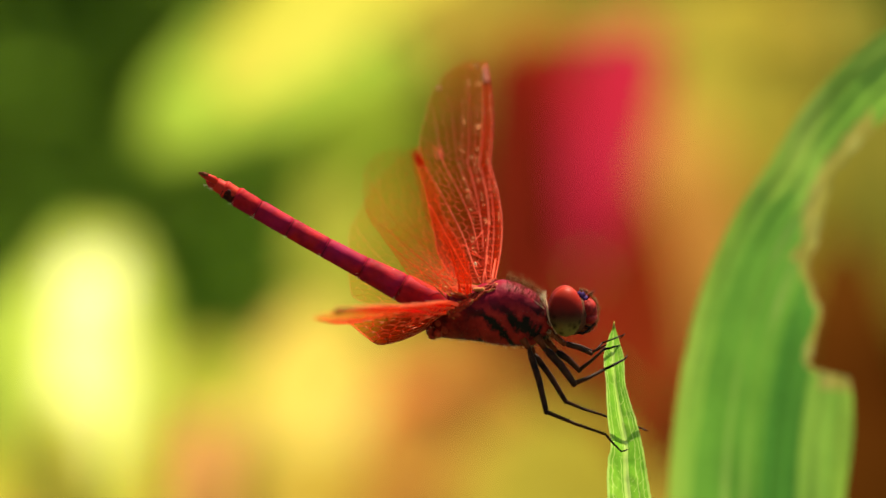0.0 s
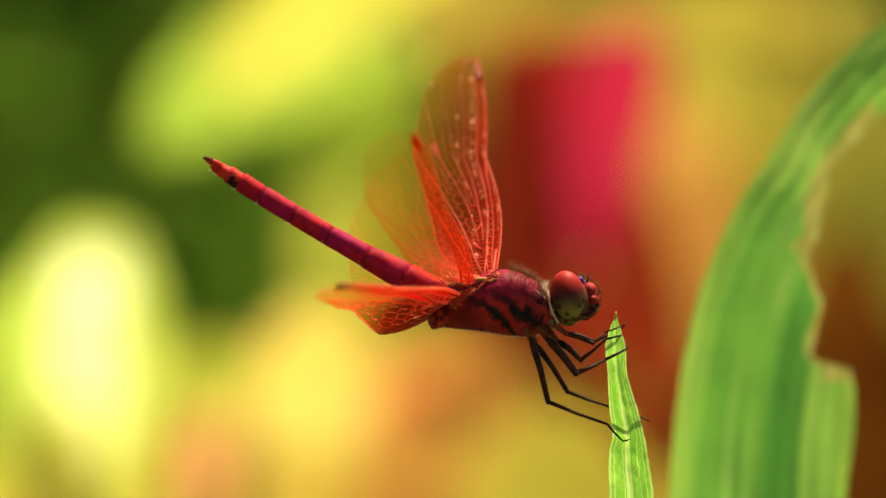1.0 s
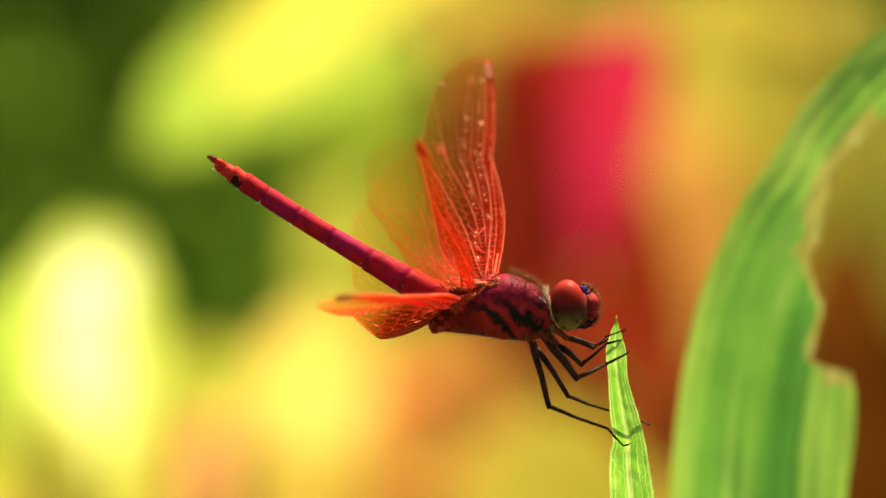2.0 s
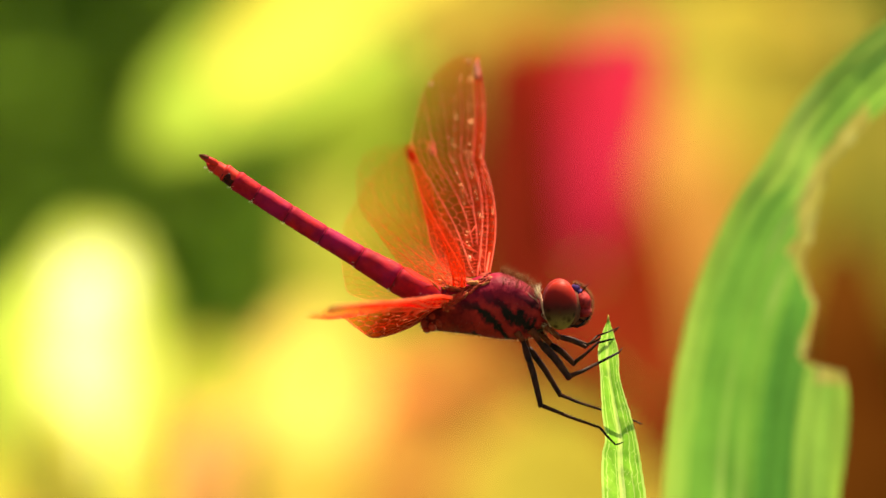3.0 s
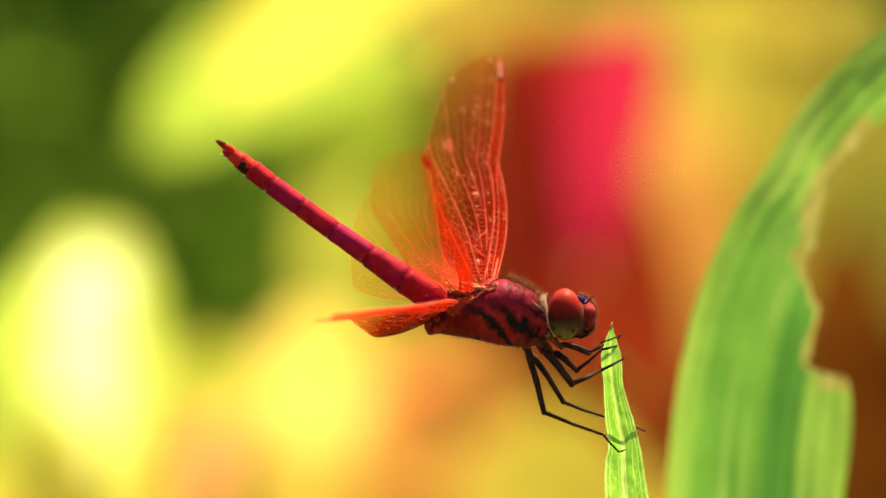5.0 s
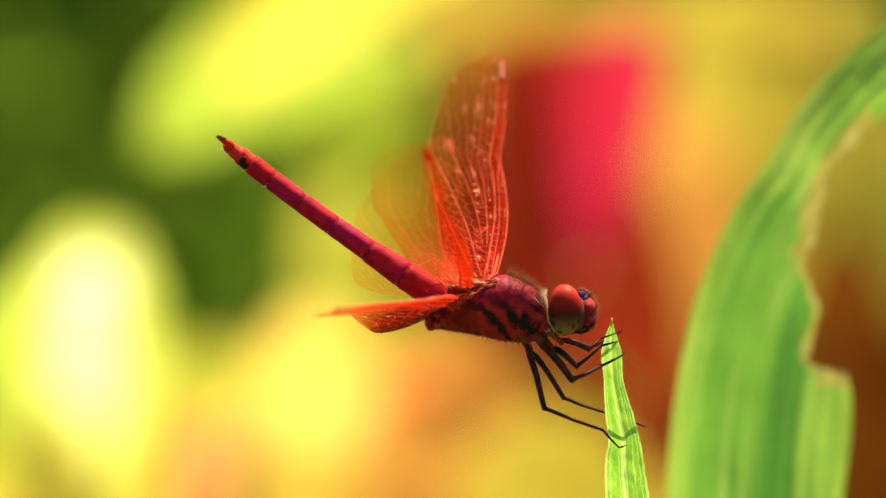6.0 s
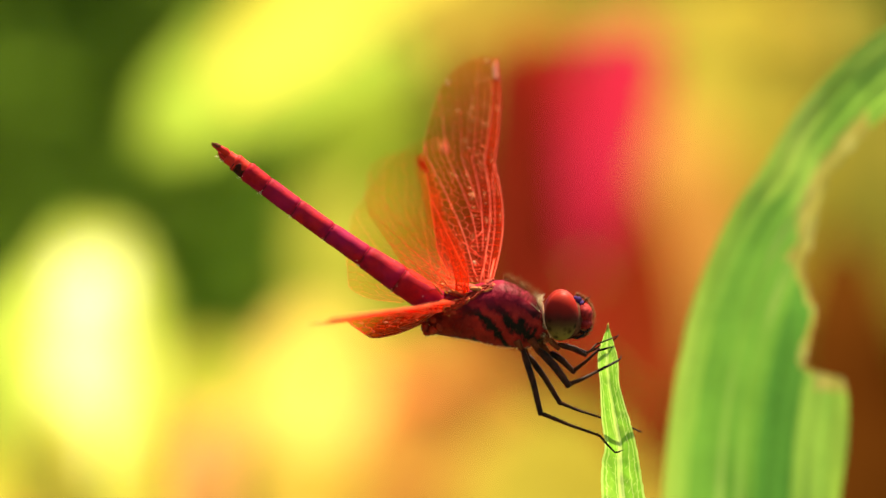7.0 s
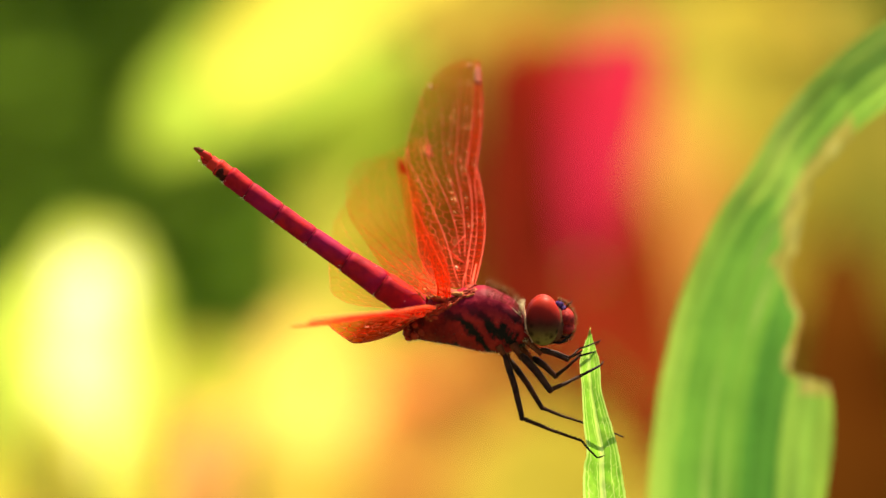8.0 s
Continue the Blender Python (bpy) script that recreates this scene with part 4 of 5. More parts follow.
HEAD_AT = (3.68, 0.00, 2.08)
ABDOMEN_AT = (-6.01, 0.00, 2.84)
WINGS = {
    # name: root joint, span, chord, length
    "far_fore": ((-1.68, 1.20, 4.93), (-0.5, 21.6, 20.2), (-1, 0.0, -0.03), 29.6),
    "far_hind": ((-4.50, 1.20, 3.60), (-1.9, 24.4, 14.0), (-0.985, 0.0, -0.17), 28.0),
    "near_hind": ((-4.75, -1.60, 3.15), (-10.1, -22.0, -0.5), (-0.90, 0.42, -0.20), 24.0),
    "near_fore": ((-3.65, -1.10, 3.95), (-4.6, -22.0, 12.3), (-0.97, 0.18, 0.10), 25.2),
}


def build_dragonfly():
    root = new("dragonfly")
    root.location = place(*PIVOT)
    tagged(root, "crimson dragonfly with raised tail perched on a grass blade", "dragonfly")
    rng = random.Random(11)
    made = {"root": root}

    # thorax
    bm = bmesh.new()
    x0, x1 = THORAX_STOPS[0][0], THORAX_STOPS[-1][0]
    loft(bm, [thorax_ring(x0 + (x1 - x0) * i / 44) for i in range(45)])
    thorax = part("thorax", bm, M_THORAX, root, "dark red thorax with black oblique stripes")
    made["thorax"] = thorax
    # plates where the wings join
    bm = bmesh.new()
    for p, size in (((-3.07, -1.70, 4.48), (0.55, 0.25, 0.2)), ((-1.52, -1.20, 4.81), (0.4, 0.3, 0.22)), ((-4.42, -1.60, 3.99), (0.8, 0.25, 0.16)),
                    ((-5.28, 0.40, 4.31), (0.45, 0.5, 0.25)), ((-1.98, 1.00, 4.98), (0.5, 0.4, 0.25)), ((-5.62, -1.30, 3.17), (0.45, 0.3, 0.25))):
        ball(bm, p, size, Matrix.Rotation(radians(rng.uniform(-25, 25)), 4, "Y"), 8, 12)
    part("wing_hinges", bm, M_HINGE, thorax, "orange-brown wing hinge plates")
    bm = bmesh.new()
    for p, size in (((-3.24, 0.30, 4.46), (1.7, 1.3, 0.4)), ((-1.79, 0.40, 4.84), (0.8, 1.2, 0.5)), ((-4.70, 0.20, 4.26), (1.0, 1.4, 0.5)), ((-4.03, -1.20, 3.84), (1.3, 0.7, 0.35))):
        ball(bm, p, size, Matrix.Rotation(radians(10), 4, "Y"), 12, 18)
    part("wing_muscle", bm, M_ROOT, thorax, "wrinkled orange-red wing root tissue")
    bm = bmesh.new()
    for p, size in (((-6.48, -0.95, 0.72), (0.44, 0.5, 0.40)), ((-7.10, -0.60, 0.95), (0.42, 0.6, 0.52)), ((-6.95, -0.8, 0.45), (0.36, 0.4, 0.26)), ((-5.85, -1.30, 1.25), (0.42, 0.4, 0.55)), ((-6.3, -1.3, 1.6), (0.5, 0.3, 0.3))):
        ball(bm, p, size, None, 8, 12)
    part("hind_plate", bm, M_ROOT, thorax, "reddish brown lobes under the tail base")
    # crumpled ridge along the foot of the near wings, struts and plates above it
    def flank(x, z, out=0.0):
        """The place on the near flank at that height."""
        p = min((q for q in thorax_ring(x, 80) if q.y < 0.3), key=lambda q: abs(q.z - z))
        return p + Vector((0, -out, 0))

    way = [(-5.62, 2.42), (-5.0, 2.75), (-4.32, 3.15), (-3.5, 3.75), (-2.72, 4.30), (-1.6, 5.0)]
    for n, (low, material) in enumerate(((0.0, M_ROOT), (-0.24, M_ROOT), (0.26, M_ROOT))):
        bm = bmesh.new()
        pts, rad = [], []
        for k in range(46):
            x = -5.62 + 4.1 * k / 45
            z = curve(way, x) + low + 0.16 * noise.noise((x * 2.6, n * 4.0, 1))
            pts.append(flank(x, z, 0.02 + 0.10 * noise.noise((x * 3.1, n * 3.0, 8))))
            rad.append(0.13 + 0.08 * noise.noise((x * 1.7, n * 7.0, 2)) + 0.03 * noise.noise((x * 6, n, 5)))
        tube(bm, pts, rad, 9)
        part("wing_ridge", bm, material, thorax)
    for n in range(18):
        x = rng.uniform(-5.7, -1.8)
        p = flank(x, curve(way, x) + rng.gauss(0, 0.28), 0.03)
        bm = bmesh.new()
        ball(bm, p, (rng.uniform(0.2, 0.5), rng.uniform(0.08, 0.14), rng.uniform(0.09, 0.2)), Matrix.Rotation(radians(rng.gauss(-28, 30)), 4, "Y"), 6, 9)
        part("wing_ridge", bm, (M_ROOT, M_HINGE, M_ROOT, M_ROOT, M_HINGE)[n % 5], thorax)
    for pts, r in (([(-6.75, -1.0, 4.75), (-6.2, -1.2, 4.25), (-5.75, -1.4, 3.72)], 0.085), ([(-5.70, -1.1, 5.05), (-5.35, -1.3, 4.45), (-4.92, -1.5, 3.9)], 0.085),
                   ([(-4.7, -1.2, 4.1), (-3.8, -1.6, 4.05), (-2.9, -1.6, 3.95)], 0.15)):
        bm = bmesh.new()
        tube(bm, pts, [r * 0.7, r, r * 0.6], 7)
        part("strut", bm, M_STRUT, thorax, "pale orange strut between the wing roots")
    bm = bmesh.new()
    ball(bm, (-2.72, -1.75, 4.40), (0.26, 0.2, 0.3), None, 10, 14)
    part("wing_knuckle", bm, M_STRUT, thorax, "orange knuckle at the forewing root")
    for p, size in (((-5.86, -0.90, 4.66), (0.16, 0.12, 0.13)), ((-5.19, -1.50, 4.14), (0.2, 0.1, 0.08))):
        bm = bmesh.new()
        ball(bm, p, size, None, 8, 12)
        part("pale_plate", bm, M_PALE, thorax, "small pale plate at the wing root")
    # neck and hip joints
    bm = bmesh.new()
    tube(bm, [(2.23, 0.00, 2.18), (3.68, 0.00, 2.18)], [1.1, 0.8], 12)
    part("neck", bm, M_BLACK, thorax)
    for p, q, r in (((0.75, -1.20, 0.27), (1.33, -1.30, -0.65), 0.42), ((1.28, 1.20, 0.12), (1.72, 1.00, -0.95), 0.42),
                    ((1.96, -1.20, 0.51), (2.73, -1.30, -0.65), 0.5), ((2.49, 0.90, 0.47), (3.71, 0.90, -0.85), 0.45),
                    ((2.94, -0.80, 0.98), (4.29, -0.90, -0.17), 0.42), ((2.98, 0.80, 0.95), (4.34, 0.90, -0.12), 0.42)):
        bm = bmesh.new()
        tube(bm, [p, (Vector(p) + Vector(q)) / 2, q], [r * 0.85, r * 0.58, r * 0.48], 10)
        ball(bm, q, (r * 0.52,) * 3, None, 8, 10)
        part("hip", bm, M_COXA, thorax)
    # hair on the back of the thorax and the pale collar tuft
    bm = bmesh.new()
    spots = []
    for _ in range(480):
        x = rng.uniform(5.38 - PIVOT.x, 8.63 - PIVOT.x)
        ring = thorax_ring(x)
        p = ring[rng.randint(6, 14)]
        spots.append((p, (0.15, -0.15, 1)))
    hairs(bm, spots, 0.78, 0.010, rng)
    part("back_hair", bm, M_HAIR_BROWN, thorax, "short brown hair")
    bm = bmesh.new()
    spots = [(Vector((2.47, 0.00, 2.91)) + Vector((rng.uniform(-0.12, 0.22), rng.uniform(-1.5, 0.4), rng.uniform(-0.3, 0.6))), (-0.15, -0.25, 1)) for _ in range(80)]
    hairs(bm, spots, 0.95, 0.022, rng)
    spots = [(Vector((2.84, -0.80, 1.71)) + Vector((rng.uniform(-0.1, 0.3), rng.uniform(-0.6, 0.2), rng.uniform(-1.0, 0.6))), (0.5, -0.6, -0.1)) for _ in range(28)]
    hairs(bm, spots, 0.55, 0.018, rng)
    part("collar_tuft", bm, M_HAIR_PALE, thorax, "pale yellow tuft behind the head")

    bm = bmesh.new()
    for k in range(15):
        f = k / 14
        ball(bm, (curve([(0, 2.62), (0.5, 2.88), (1, 3.50)], f) + 0.1, -1.75 + 0.25 * f + rng.gauss(0, 0.08), curve([(0, 3.55), (0.5, 2.13), (1, 0.80)], f)),
             (rng.uniform(0.08, 0.13), 0.14, rng.uniform(0.10, 0.15)), None, 6, 8)
    part("collar_rim", bm, M_PALE, thorax, "pale beaded rim behind the eye")
    bm = bmesh.new()
    spots = [(Vector((3.04, -0.60, 0.74)) + Vector((rng.uniform(-0.5, 0.9), rng.uniform(-0.7, 0.8), rng.uniform(-0.5, 0.5))), (0.5, -0.4, -0.7)) for _ in range(150)]
    hairs(bm, spots, 0.45, 0.016, rng)
    part("throat_hair", bm, M_HAIR_TAN, thorax, "tawny hair under the neck")
    bm = bmesh.new()
    spots = []
    for _ in range(420):
        x = rng.uniform(x0 + 0.6, x1 - 0.4)
        ring = thorax_ring(x)
        q = rng.randint(18, 38)
        mid = sum(ring, Vector()) / len(ring)
        spots.append((ring[q], (ring[q] - mid).normalized() + Vector((-0.3, 0, 0.1))))
    hairs(bm, spots, 0.30, 0.008, rng)
    part("flank_hair", bm, M_HAIR_DARK, thorax, "sparse fine brown hair")
    bm = bmesh.new()
    spots = []
    for _ in range(260):
        x = rng.uniform(x0 + 0.3, x1 - 0.8)
        p = sorted(thorax_ring(x, 80), key=lambda q: q.z)[rng.randint(0, 9)]
        spots.append((p, (rng.uniform(-0.5, 0.1), -0.3, -1)))
    for _ in range(70):
        a = rng.uniform(0, 2 * math.pi)
        spots.append((Vector((-6.85 + 0.55 * math.cos(a), -1.0 + rng.uniform(-0.3, 0.3), 0.70 + 0.45 * math.sin(a))), (math.cos(a) - 0.3, -0.4, math.sin(a))))
    hairs(bm, spots, 0.26, 0.010, rng)
    part("belly_hair", bm, M_HAIR_PALE, thorax, "pale fuzz along the underside")

    # head
    lean = Matrix.Rotation(radians(3), 4, "X")
    def hp(x, y, z):
        """A place on the head, from the middle between the eyes, leaned with the body."""
        return tuple(Vector((4.99, 0.00, 2.52)) + lean.to_3x3() @ Vector((x, y, z)))
    bm = bmesh.new()
    ball(bm, hp(0.1, 0, -0.2), (1.35, 2.0, 1.75), lean, 20, 28)
    ball(bm, hp(-0.95, 0, 0.2), (0.5, 1.3, 1.2), lean, 12, 18)
    head = part("head", bm, M_HEAD, root, "rounded head with large red eyes", at=HEAD_AT)
    made["head"] = head
    for s in (-1, 1):
        bm = bmesh.new()
        ball(bm, (0, 0, 0), (1.50, 1.25, 2.12), lean @ Matrix.Rotation(radians(-s * 14), 4, "Z"), 28, 36)
        eye = part("eye", bm, M_EYE, None, "glossy compound eye, red above and grey-green below")
        eye.location = Vector(hp(-0.56, s * 1.36, 0.12)) * MM
        under(eye, head, HEAD_AT)
    bm = bmesh.new()
    ball(bm, hp(1.40, 0, 0.35), (0.78, 1.3, 0.85), lean, 14, 20)
    ball(bm, hp(1.50, 0, -0.5), (0.72, 1.3, 0.6), lean, 14, 20)
    for s in (-1, 1):
        ball(bm, hp(1.5, s * 0.55, 0.1), (0.62, 0.55, 0.95), lean, 12, 16)
    under(part("face", bm, M_FACE, None, "bright red face"), head, HEAD_AT)
    bm = bmesh.new()
    ball(bm, hp(1.35, 0, -1.05), (0.62, 0.95, 0.36), lean, 10, 18)
    ball(bm, hp(0.85, 0, -1.5), (0.85, 0.9, 0.36), lean, 10, 18)
    jaws = part("jaws", bm, M_COXA, None, "tawny mouthparts with dark edges")
    under(jaws, head, HEAD_AT)
    bm = bmesh.new()
    for s in (-1, 1):
        for pts in ([(0.9, 0.85, -1.0), (1.55, 0.85, -1.25), (1.95, 0.55, -0.95), (1.95, 0.5, -0.7)], [(0.2, 0.9, -1.65), (0.9, 0.9, -1.78), (1.4, 0.75, -1.5), (1.5, 0.7, -1.3)]):
            tube(bm, [hp(x, y * s, z) for x, y, z in pts], [0.07, 0.11, 0.11, 0.05], 7)
    under(part("jaw_edges", bm, M_BLACK, None, "black curved jaw edges"), head, HEAD_AT)
    bm = bmesh.new()
    ball(bm, hp(0.80, 0, 1.5), (0.40, 0.45, 0.36), lean, 12, 16)
    ball(bm, hp(1.15, -0.3, 1.15), (0.2, 0.2, 0.2), lean, 10, 12)
    ball(bm, hp(1.15, 0.35, 1.2), (0.26, 0.26, 0.26), lean, 10, 12)
    under(part("vertex", bm, M_VERTEX, None, "violet-blue bump between the eyes"), head, HEAD_AT)
    for s in (-1, 1):
        bm = bmesh.new()
        tube(bm, [hp(1.25, s * 0.5, 1.1), hp(1.6, s * 0.6, 1.6), hp(2.0, s * 0.75, 1.9)], [0.06, 0.035, 0.015], 5)
        under(part("antenna", bm, M_BLACK, None), head, HEAD_AT)
    bm = bmesh.new()
    spots = []
    for _ in range(420):
        a, b = rng.uniform(-0.9, 1.45), rng.uniform(-0.9, 0.9)
        p = Vector((0.42 + 1.72 * math.cos(a), b * 1.1, 0.0 + 1.85 * math.sin(a)))
        spots.append((hp(*p), lean.to_3x3() @ Vector((math.cos(a), b * 0.4, math.sin(a)))))
    hairs(bm, spots, 0.34, 0.014, rng)
    under(part("face_hair", bm, M_HAIR_BROWN, None, "short brown hair"), head, HEAD_AT)

    # abdomen: rings that overlap like a telescope
    tail = Vector((-19.60, 0.00, 10.70))
    full = tail.length
    axis = tail.normalized()
    side = Vector((0, 1, 0))
    up = axis.cross(side) * -1 if axis.cross(side).z < 0 else axis.cross(side)
    joints = [-0.6, 4.05, 7.70, 11.35, 14.85, 18.05, 20.2, 21.4, 22.2]
    def thick(d):
        return curve([(-0.6, 1.0), (1.2, 1.24), (4.0, 1.20), (8, 0.96), (12, 0.86), (15, 0.85), (18, 0.83), (20.2, 0.77), (20.25, 0.72), (21.5, 0.68), (21.55, 0.62), (22.3, 0.52)], d)
    abdomen = None
    for n, (a, b) in enumerate(zip(joints, joints[1:])):
        bm = bmesh.new()
        rings = []
        for k in range(13):
            f = k / 12
            d = a + (b - a) * f + (0.10 if k == 12 else 0)
            flare = 0.012 if n < 5 else 0.12
            r = thick(d) * (1.0 + flare * (f - 0.35) - (0.10 if k == 0 else 0) - (0.07 if k == 12 else 0) + ((0.015 if n < 5 else 0.05) if k == 11 else 0))
            sag = -0.28 * math.sin(math.pi * min(1, max(0, d / full)))
            c = Vector(ABDOMEN_AT) + axis * d + up * sag
            ring = []
            for q in range(28):
                w = 2 * math.pi * q / 28
                keel = 1 + 0.07 * max(0, math.sin(w)) ** 8
                rough = 1 + 0.035 * noise.noise((d * 1.1, math.cos(w) * 1.5, math.sin(w) * 1.5))
                ring.append(c + side * math.cos(w) * r * 0.98 * rough + up * math.sin(w) * r * keel * rough)
            rings.append(ring)
        loft(bm, rings)
        mat = M_ABDOMEN if n < 6 else M_ABDOMEN_END
        if n == 0:
            abdomen = part("abdomen", bm, mat, root, "slim crimson ringed tail raised at the back", at=ABDOMEN_AT)
            made["abdomen"] = abdomen
        else:
            under(part("abdomen_ring", bm, mat, None), abdomen, ABDOMEN_AT)
    # dark joint lines, black side patches and the clasping tips
    bm = bmesh.new()
    for d in joints[1:6]:
        c = Vector(ABDOMEN_AT) + axis * d + up * (-0.28 * math.sin(math.pi * d / full))
        r = thick(d) * 1.0
        rings = [[c + axis * o + side * math.cos(w) * (r + g) + up * math.sin(w) * (r + g) for w in (2 * math.pi * q / 24 for q in range(24))]
                 for o, g in ((-0.01, 0.0), (0.0, 0.016), (0.02, 0.016), (0.035, 0.0))]
        loft(bm, rings, caps=False)
    under(part("joint_lines", bm, M_SEAM, None), abdomen, ABDOMEN_AT)
    bm = bmesh.new()
    spots = []
    for d in joints[1:7]:
        for _ in range(16):
            w = -math.pi / 2 + rng.gauss(0, 0.45)
            e = d + rng.gauss(0, 0.12)
            c = Vector(ABDOMEN_AT) + axis * e + up * (-0.28 * math.sin(math.pi * d / full))
            out = side * math.cos(w) + up * math.sin(w)
            spots.append((c + out * thick(d) * 0.98, out + axis * 0.8))
    hairs(bm, spots, 0.22, 0.014, rng)
    under(part("tail_hair", bm, M_HAIR_PALE, None, "tiny pale tufts at the ring joints"), abdomen, ABDOMEN_AT)
    bm = bmesh.new()
    rings = []
    for k in range(9):
        d = 20.32 + 1.12 * k / 8
        c = Vector(ABDOMEN_AT) + axis * d + up * (-0.28 * math.sin(math.pi * min(1, d / full)))
        turns = [math.radians(178 + 18 * math.sin(k * 1.1) + 95 * q / 9) for q in range(10)]
        loop = [c + (side * math.cos(w) + up * math.sin(w)) * thick(d) * 1.06 for w in turns]
        loop += [c + (side * math.cos(w) + up * math.sin(w)) * thick(d) * 0.8 for w in turns[::-1]]
        rings.append(loop)
    loft(bm, rings)
    under(part("dark_patch", bm, M_SEAM, None), abdomen, ABDOMEN_AT)
    bm = bmesh.new()
    root_end = Vector(ABDOMEN_AT) + axis * 22.1
    for s in (-1, 1):
        tube(bm, [root_end + side * s * 0.22 + up * 0.15, root_end + axis * 0.5 + side * s * 0.34 + up * 0.26, root_end + axis * 1.1 + side * s * 0.34 + up * (0.20 - s * 0.04), root_end + axis * 1.75 + side * s * 0.24 + up * (0.14 - s * 0.06)], [0.24, 0.34, 0.27, 0.08], 8)
    tube(bm, [root_end + up * -0.2, root_end + axis * 0.45 + up * -0.26, root_end + axis * 1.0 + up * -0.10], [0.32, 0.32, 0.12], 8)
    under(part("claspers", bm, M_ABDOMEN_END, None, "splayed red tail claspers"), abdomen, ABDOMEN_AT)
    bm = bmesh.new()
    for s in (-1, 1):
        tube(bm, [root_end + axis * 1.05 + side * s * 0.36 + up * (0.24 - s * 0.04), root_end + axis * 1.5 + side * s * 0.30 + up * (0.22 - s * 0.05), root_end + axis * 1.95 + side * s * 0.22 + up * (0.14 - s * 0.06)], [0.26, 0.20, 0.03], 8)
    under(part("clasper_tips", bm, M_COXA, None, "brown clasper points"), abdomen, ABDOMEN_AT)
    bm = bmesh.new()
    hairs(bm, [(root_end + axis * rng.uniform(0.1, 1.0) + up * -0.42 - side * rng.uniform(0, 0.3), up * -1 + axis * 0.4) for _ in range(26)], 0.26, 0.014, rng)
    under(part("clasper_hair", bm, M_HAIR_PALE, None, "pale fuzz"), abdomen, ABDOMEN_AT)

    # wings
    fore, hind = "clear forewing with red veins and amber base", "clear hindwing with red veins and amber base"
    # the two outer spots are added beads that stand in for glints
    made["far_fore"] = build_wing(root, "forewing", fore, WINGS["far_fore"], FORE, [M_MEMBRANE, M_MEMBRANE_LEAD], M_VEIN,
                                  spots=((0.085, 0.42, (0.17, 0.14, 0.26), "small pale pinkish knob"), (0.86, 0.93, (0.16, 0.12, 0.22), "pale bead in place of a glint on the film"), (0.965, 0.35, (0.16, 0.12, 0.2), "pale bead in place of a glint on the film")))
    made["far_hind"] = build_wing(root, "hindwing", hind, WINGS["far_hind"], HIND, [M_MEMBRANE_HIND, M_MEMBRANE_HIND], M_VEIN_PALE, 0.55, cell=0.8)
    made["near_fore"] = build_wing(root, "forewing", fore, WINGS["near_fore"], FORE, [M_MEMBRANE_NEAR, M_MEMBRANE_BAND], M_VEIN_DEEP, 0.6, lead_share=9, stigma=M_STIGMA_RED)
    made["near_hind"] = build_wing(root, "hindwing", hind, WINGS["near_hind"], NEAR_HIND, [M_MEMBRANE_DEEP, M_MEMBRANE_STRIP], M_VEIN_BRIGHT, 2.2, 23.0, 0.34, 0.80, skip=(4, 6, 7), lead_share=11, patch=0.34)

    # legs
    for n, (thick_leg, *joints_leg) in enumerate(LEGS):
        build_leg(root, n, joints_leg, thick_leg)
    return made


build_ground()
build_blade()
build_broad_leaf()
build_shrubs()
build_bank()
fly = build_dragonfly()


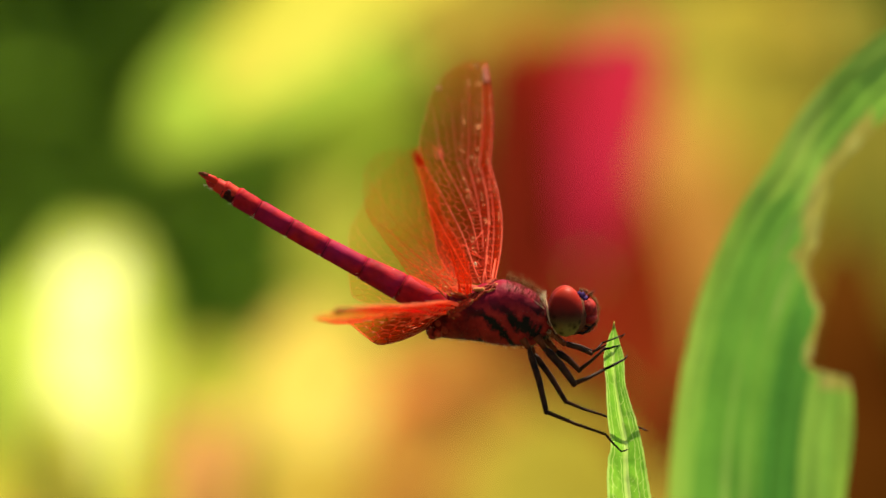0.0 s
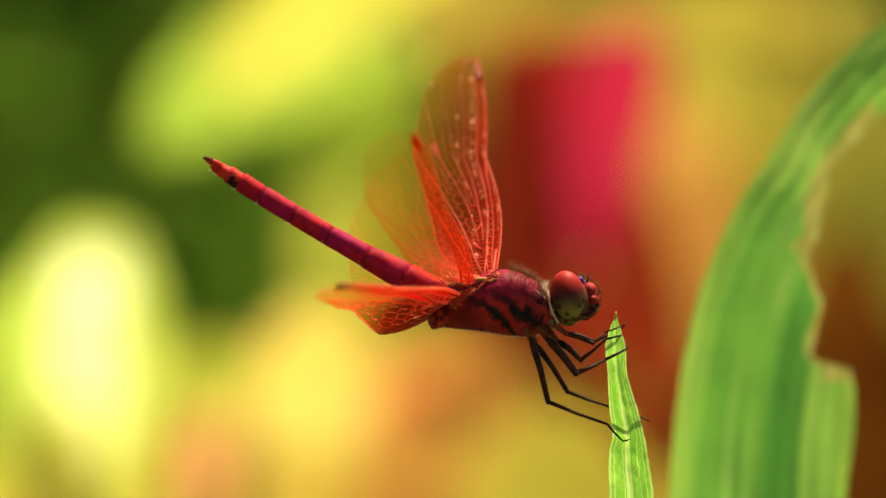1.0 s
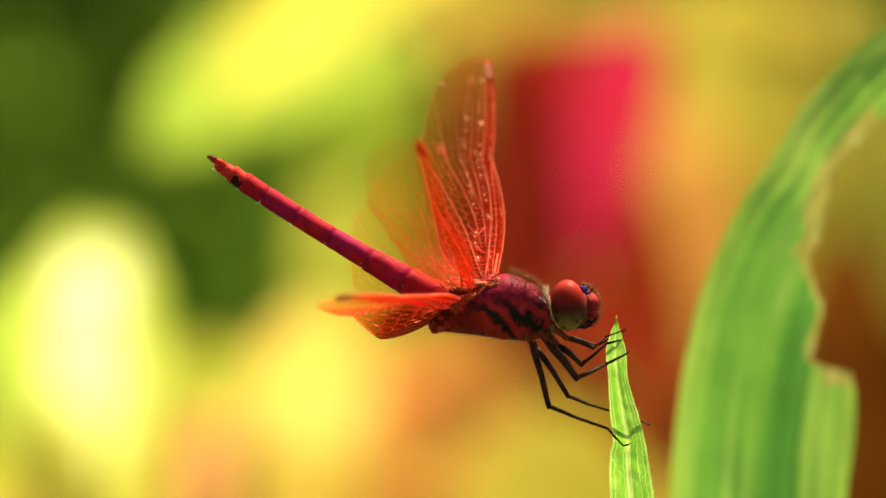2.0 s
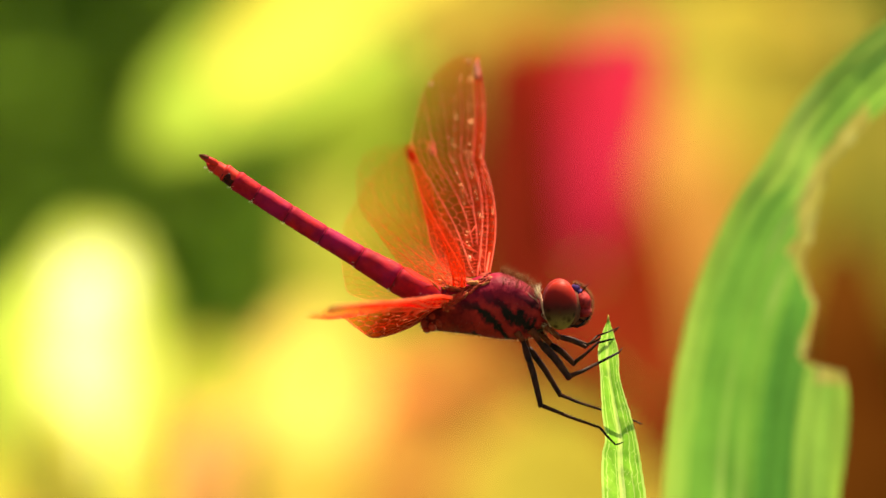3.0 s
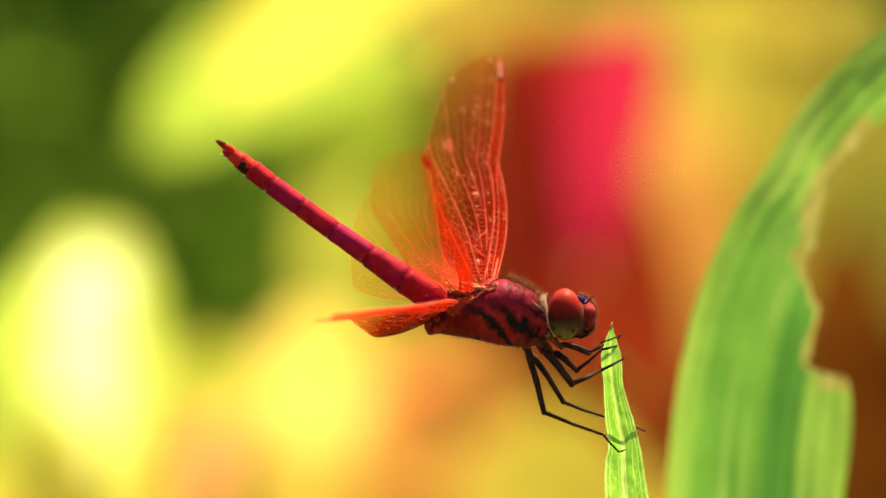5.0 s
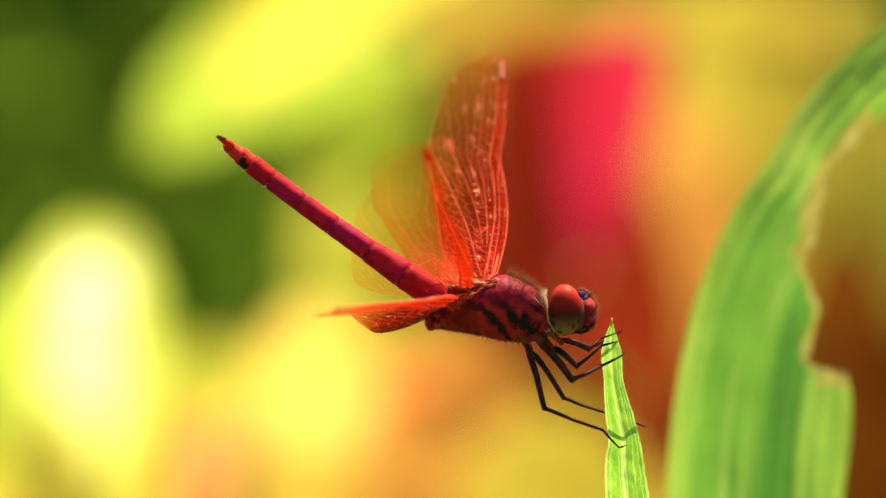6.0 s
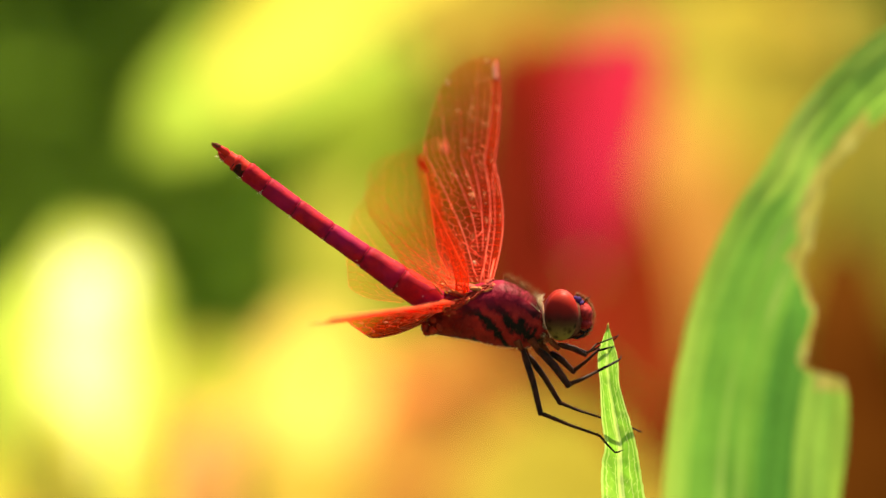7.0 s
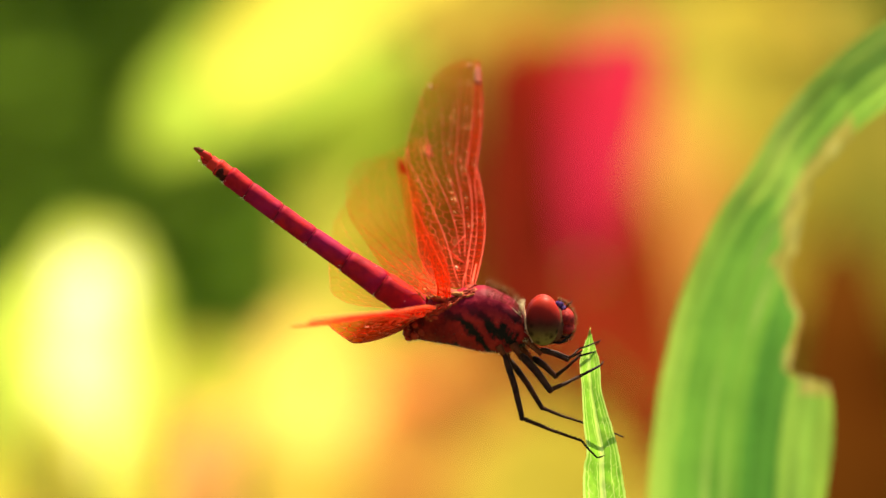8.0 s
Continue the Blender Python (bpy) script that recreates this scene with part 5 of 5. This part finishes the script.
# ---- what moves: the dragonfly tips forward, lifts its tail, cocks its head and shifts its wings ----
PITCH = [(0, 0), (3.55, 0), (3.8, 3.2), (4.0, 3.4), (8, 3.3)]
TAIL = [(0, 0), (0.5, 0.3), (1.0, 1.2), (1.5, 2.5), (1.7, 2.4), (2.8, 3.2), (3.0, 2.6), (3.5, 2.9), (4.0, 3.3), (4.5, 3.4), (6.0, 3.6), (6.5, 4.2), (7.0, 3.1), (7.5, 3.2), (8.0, 3.3)]
RAISED = [(0, 0), (0.5, 0.1), (1.0, -2.6), (1.5, 0.6), (3.0, -0.8), (3.5, 0.5), (4.0, -0.3), (4.5, 0.0), (6.0, 0.9), (6.5, 2.1), (7.0, 0.0), (7.5, -0.3), (8.0, -0.3)]
LIFT = [(0, 0), (0.5, -0.8), (1.0, -1.2), (1.5, -0.8), (3.0, -0.3), (3.5, -0.3), (4.0, 0.5), (4.5, 1.2), (6.0, -0.2), (6.5, 0.0), (7.0, 0.9), (7.5, 1.1), (8.0, 1.2)]
SPREAD = [(0, -2.0), (0.5, -3.2), (1.0, -5.0), (1.5, -4.8), (3.0, -0.8), (3.5, -1.2), (4.0, 0.8), (4.5, 1.6), (6.0, 1.2), (6.5, 1.4), (7.0, 2.2), (7.5, 1.8), (8.0, 1.2)]


def motions():
    times = sorted({t / 4 for t in range(33)} | {0.9, 1.1, 1.7, 2.8, 3.55, 3.65, 3.8, 4.7, 5.8})

    def body(t):
        return pose(0, 0, 0, 0, curve(PITCH, t), 0)

    def joint(at, turn):
        return Matrix.Translation(Vector(at) * MM) @ turn

    walk(fly["thorax"], [(t, body(t)) for t in times])
    cock = {1.0: pose(0.0001, 0, 0.0001, -17, -9, 4)}
    walk(fly["head"], [(t, body(t) @ joint(HEAD_AT, cock.get(t, pose(0, 0, 0, 0, -0.35 * curve(PITCH, t), 0)))) for t in times])
    walk(fly["abdomen"], [(t, body(t) @ joint(ABDOMEN_AT, pose(0, 0, 0, 0, curve(TAIL, t), 0))) for t in times])
    for name in ("far_fore", "far_hind"):
        walk(fly[name], [(t, body(t) @ joint(WINGS[name][0], pose(0, 0, 0, curve(LIFT, t), curve(RAISED, t), 0))) for t in times])
    walk(fly["near_hind"], [(t, body(t) @ joint(WINGS["near_hind"][0], pose(0, 0, 0, curve(SPREAD, t), 0, 0))) for t in times])
    walk(fly["near_fore"], [(t, body(t) @ joint(WINGS["near_fore"][0], pose(0, 0, 0, curve(SPREAD, t) * 0.5, curve(RAISED, t) * 0.5, 0))) for t in times])


motions()
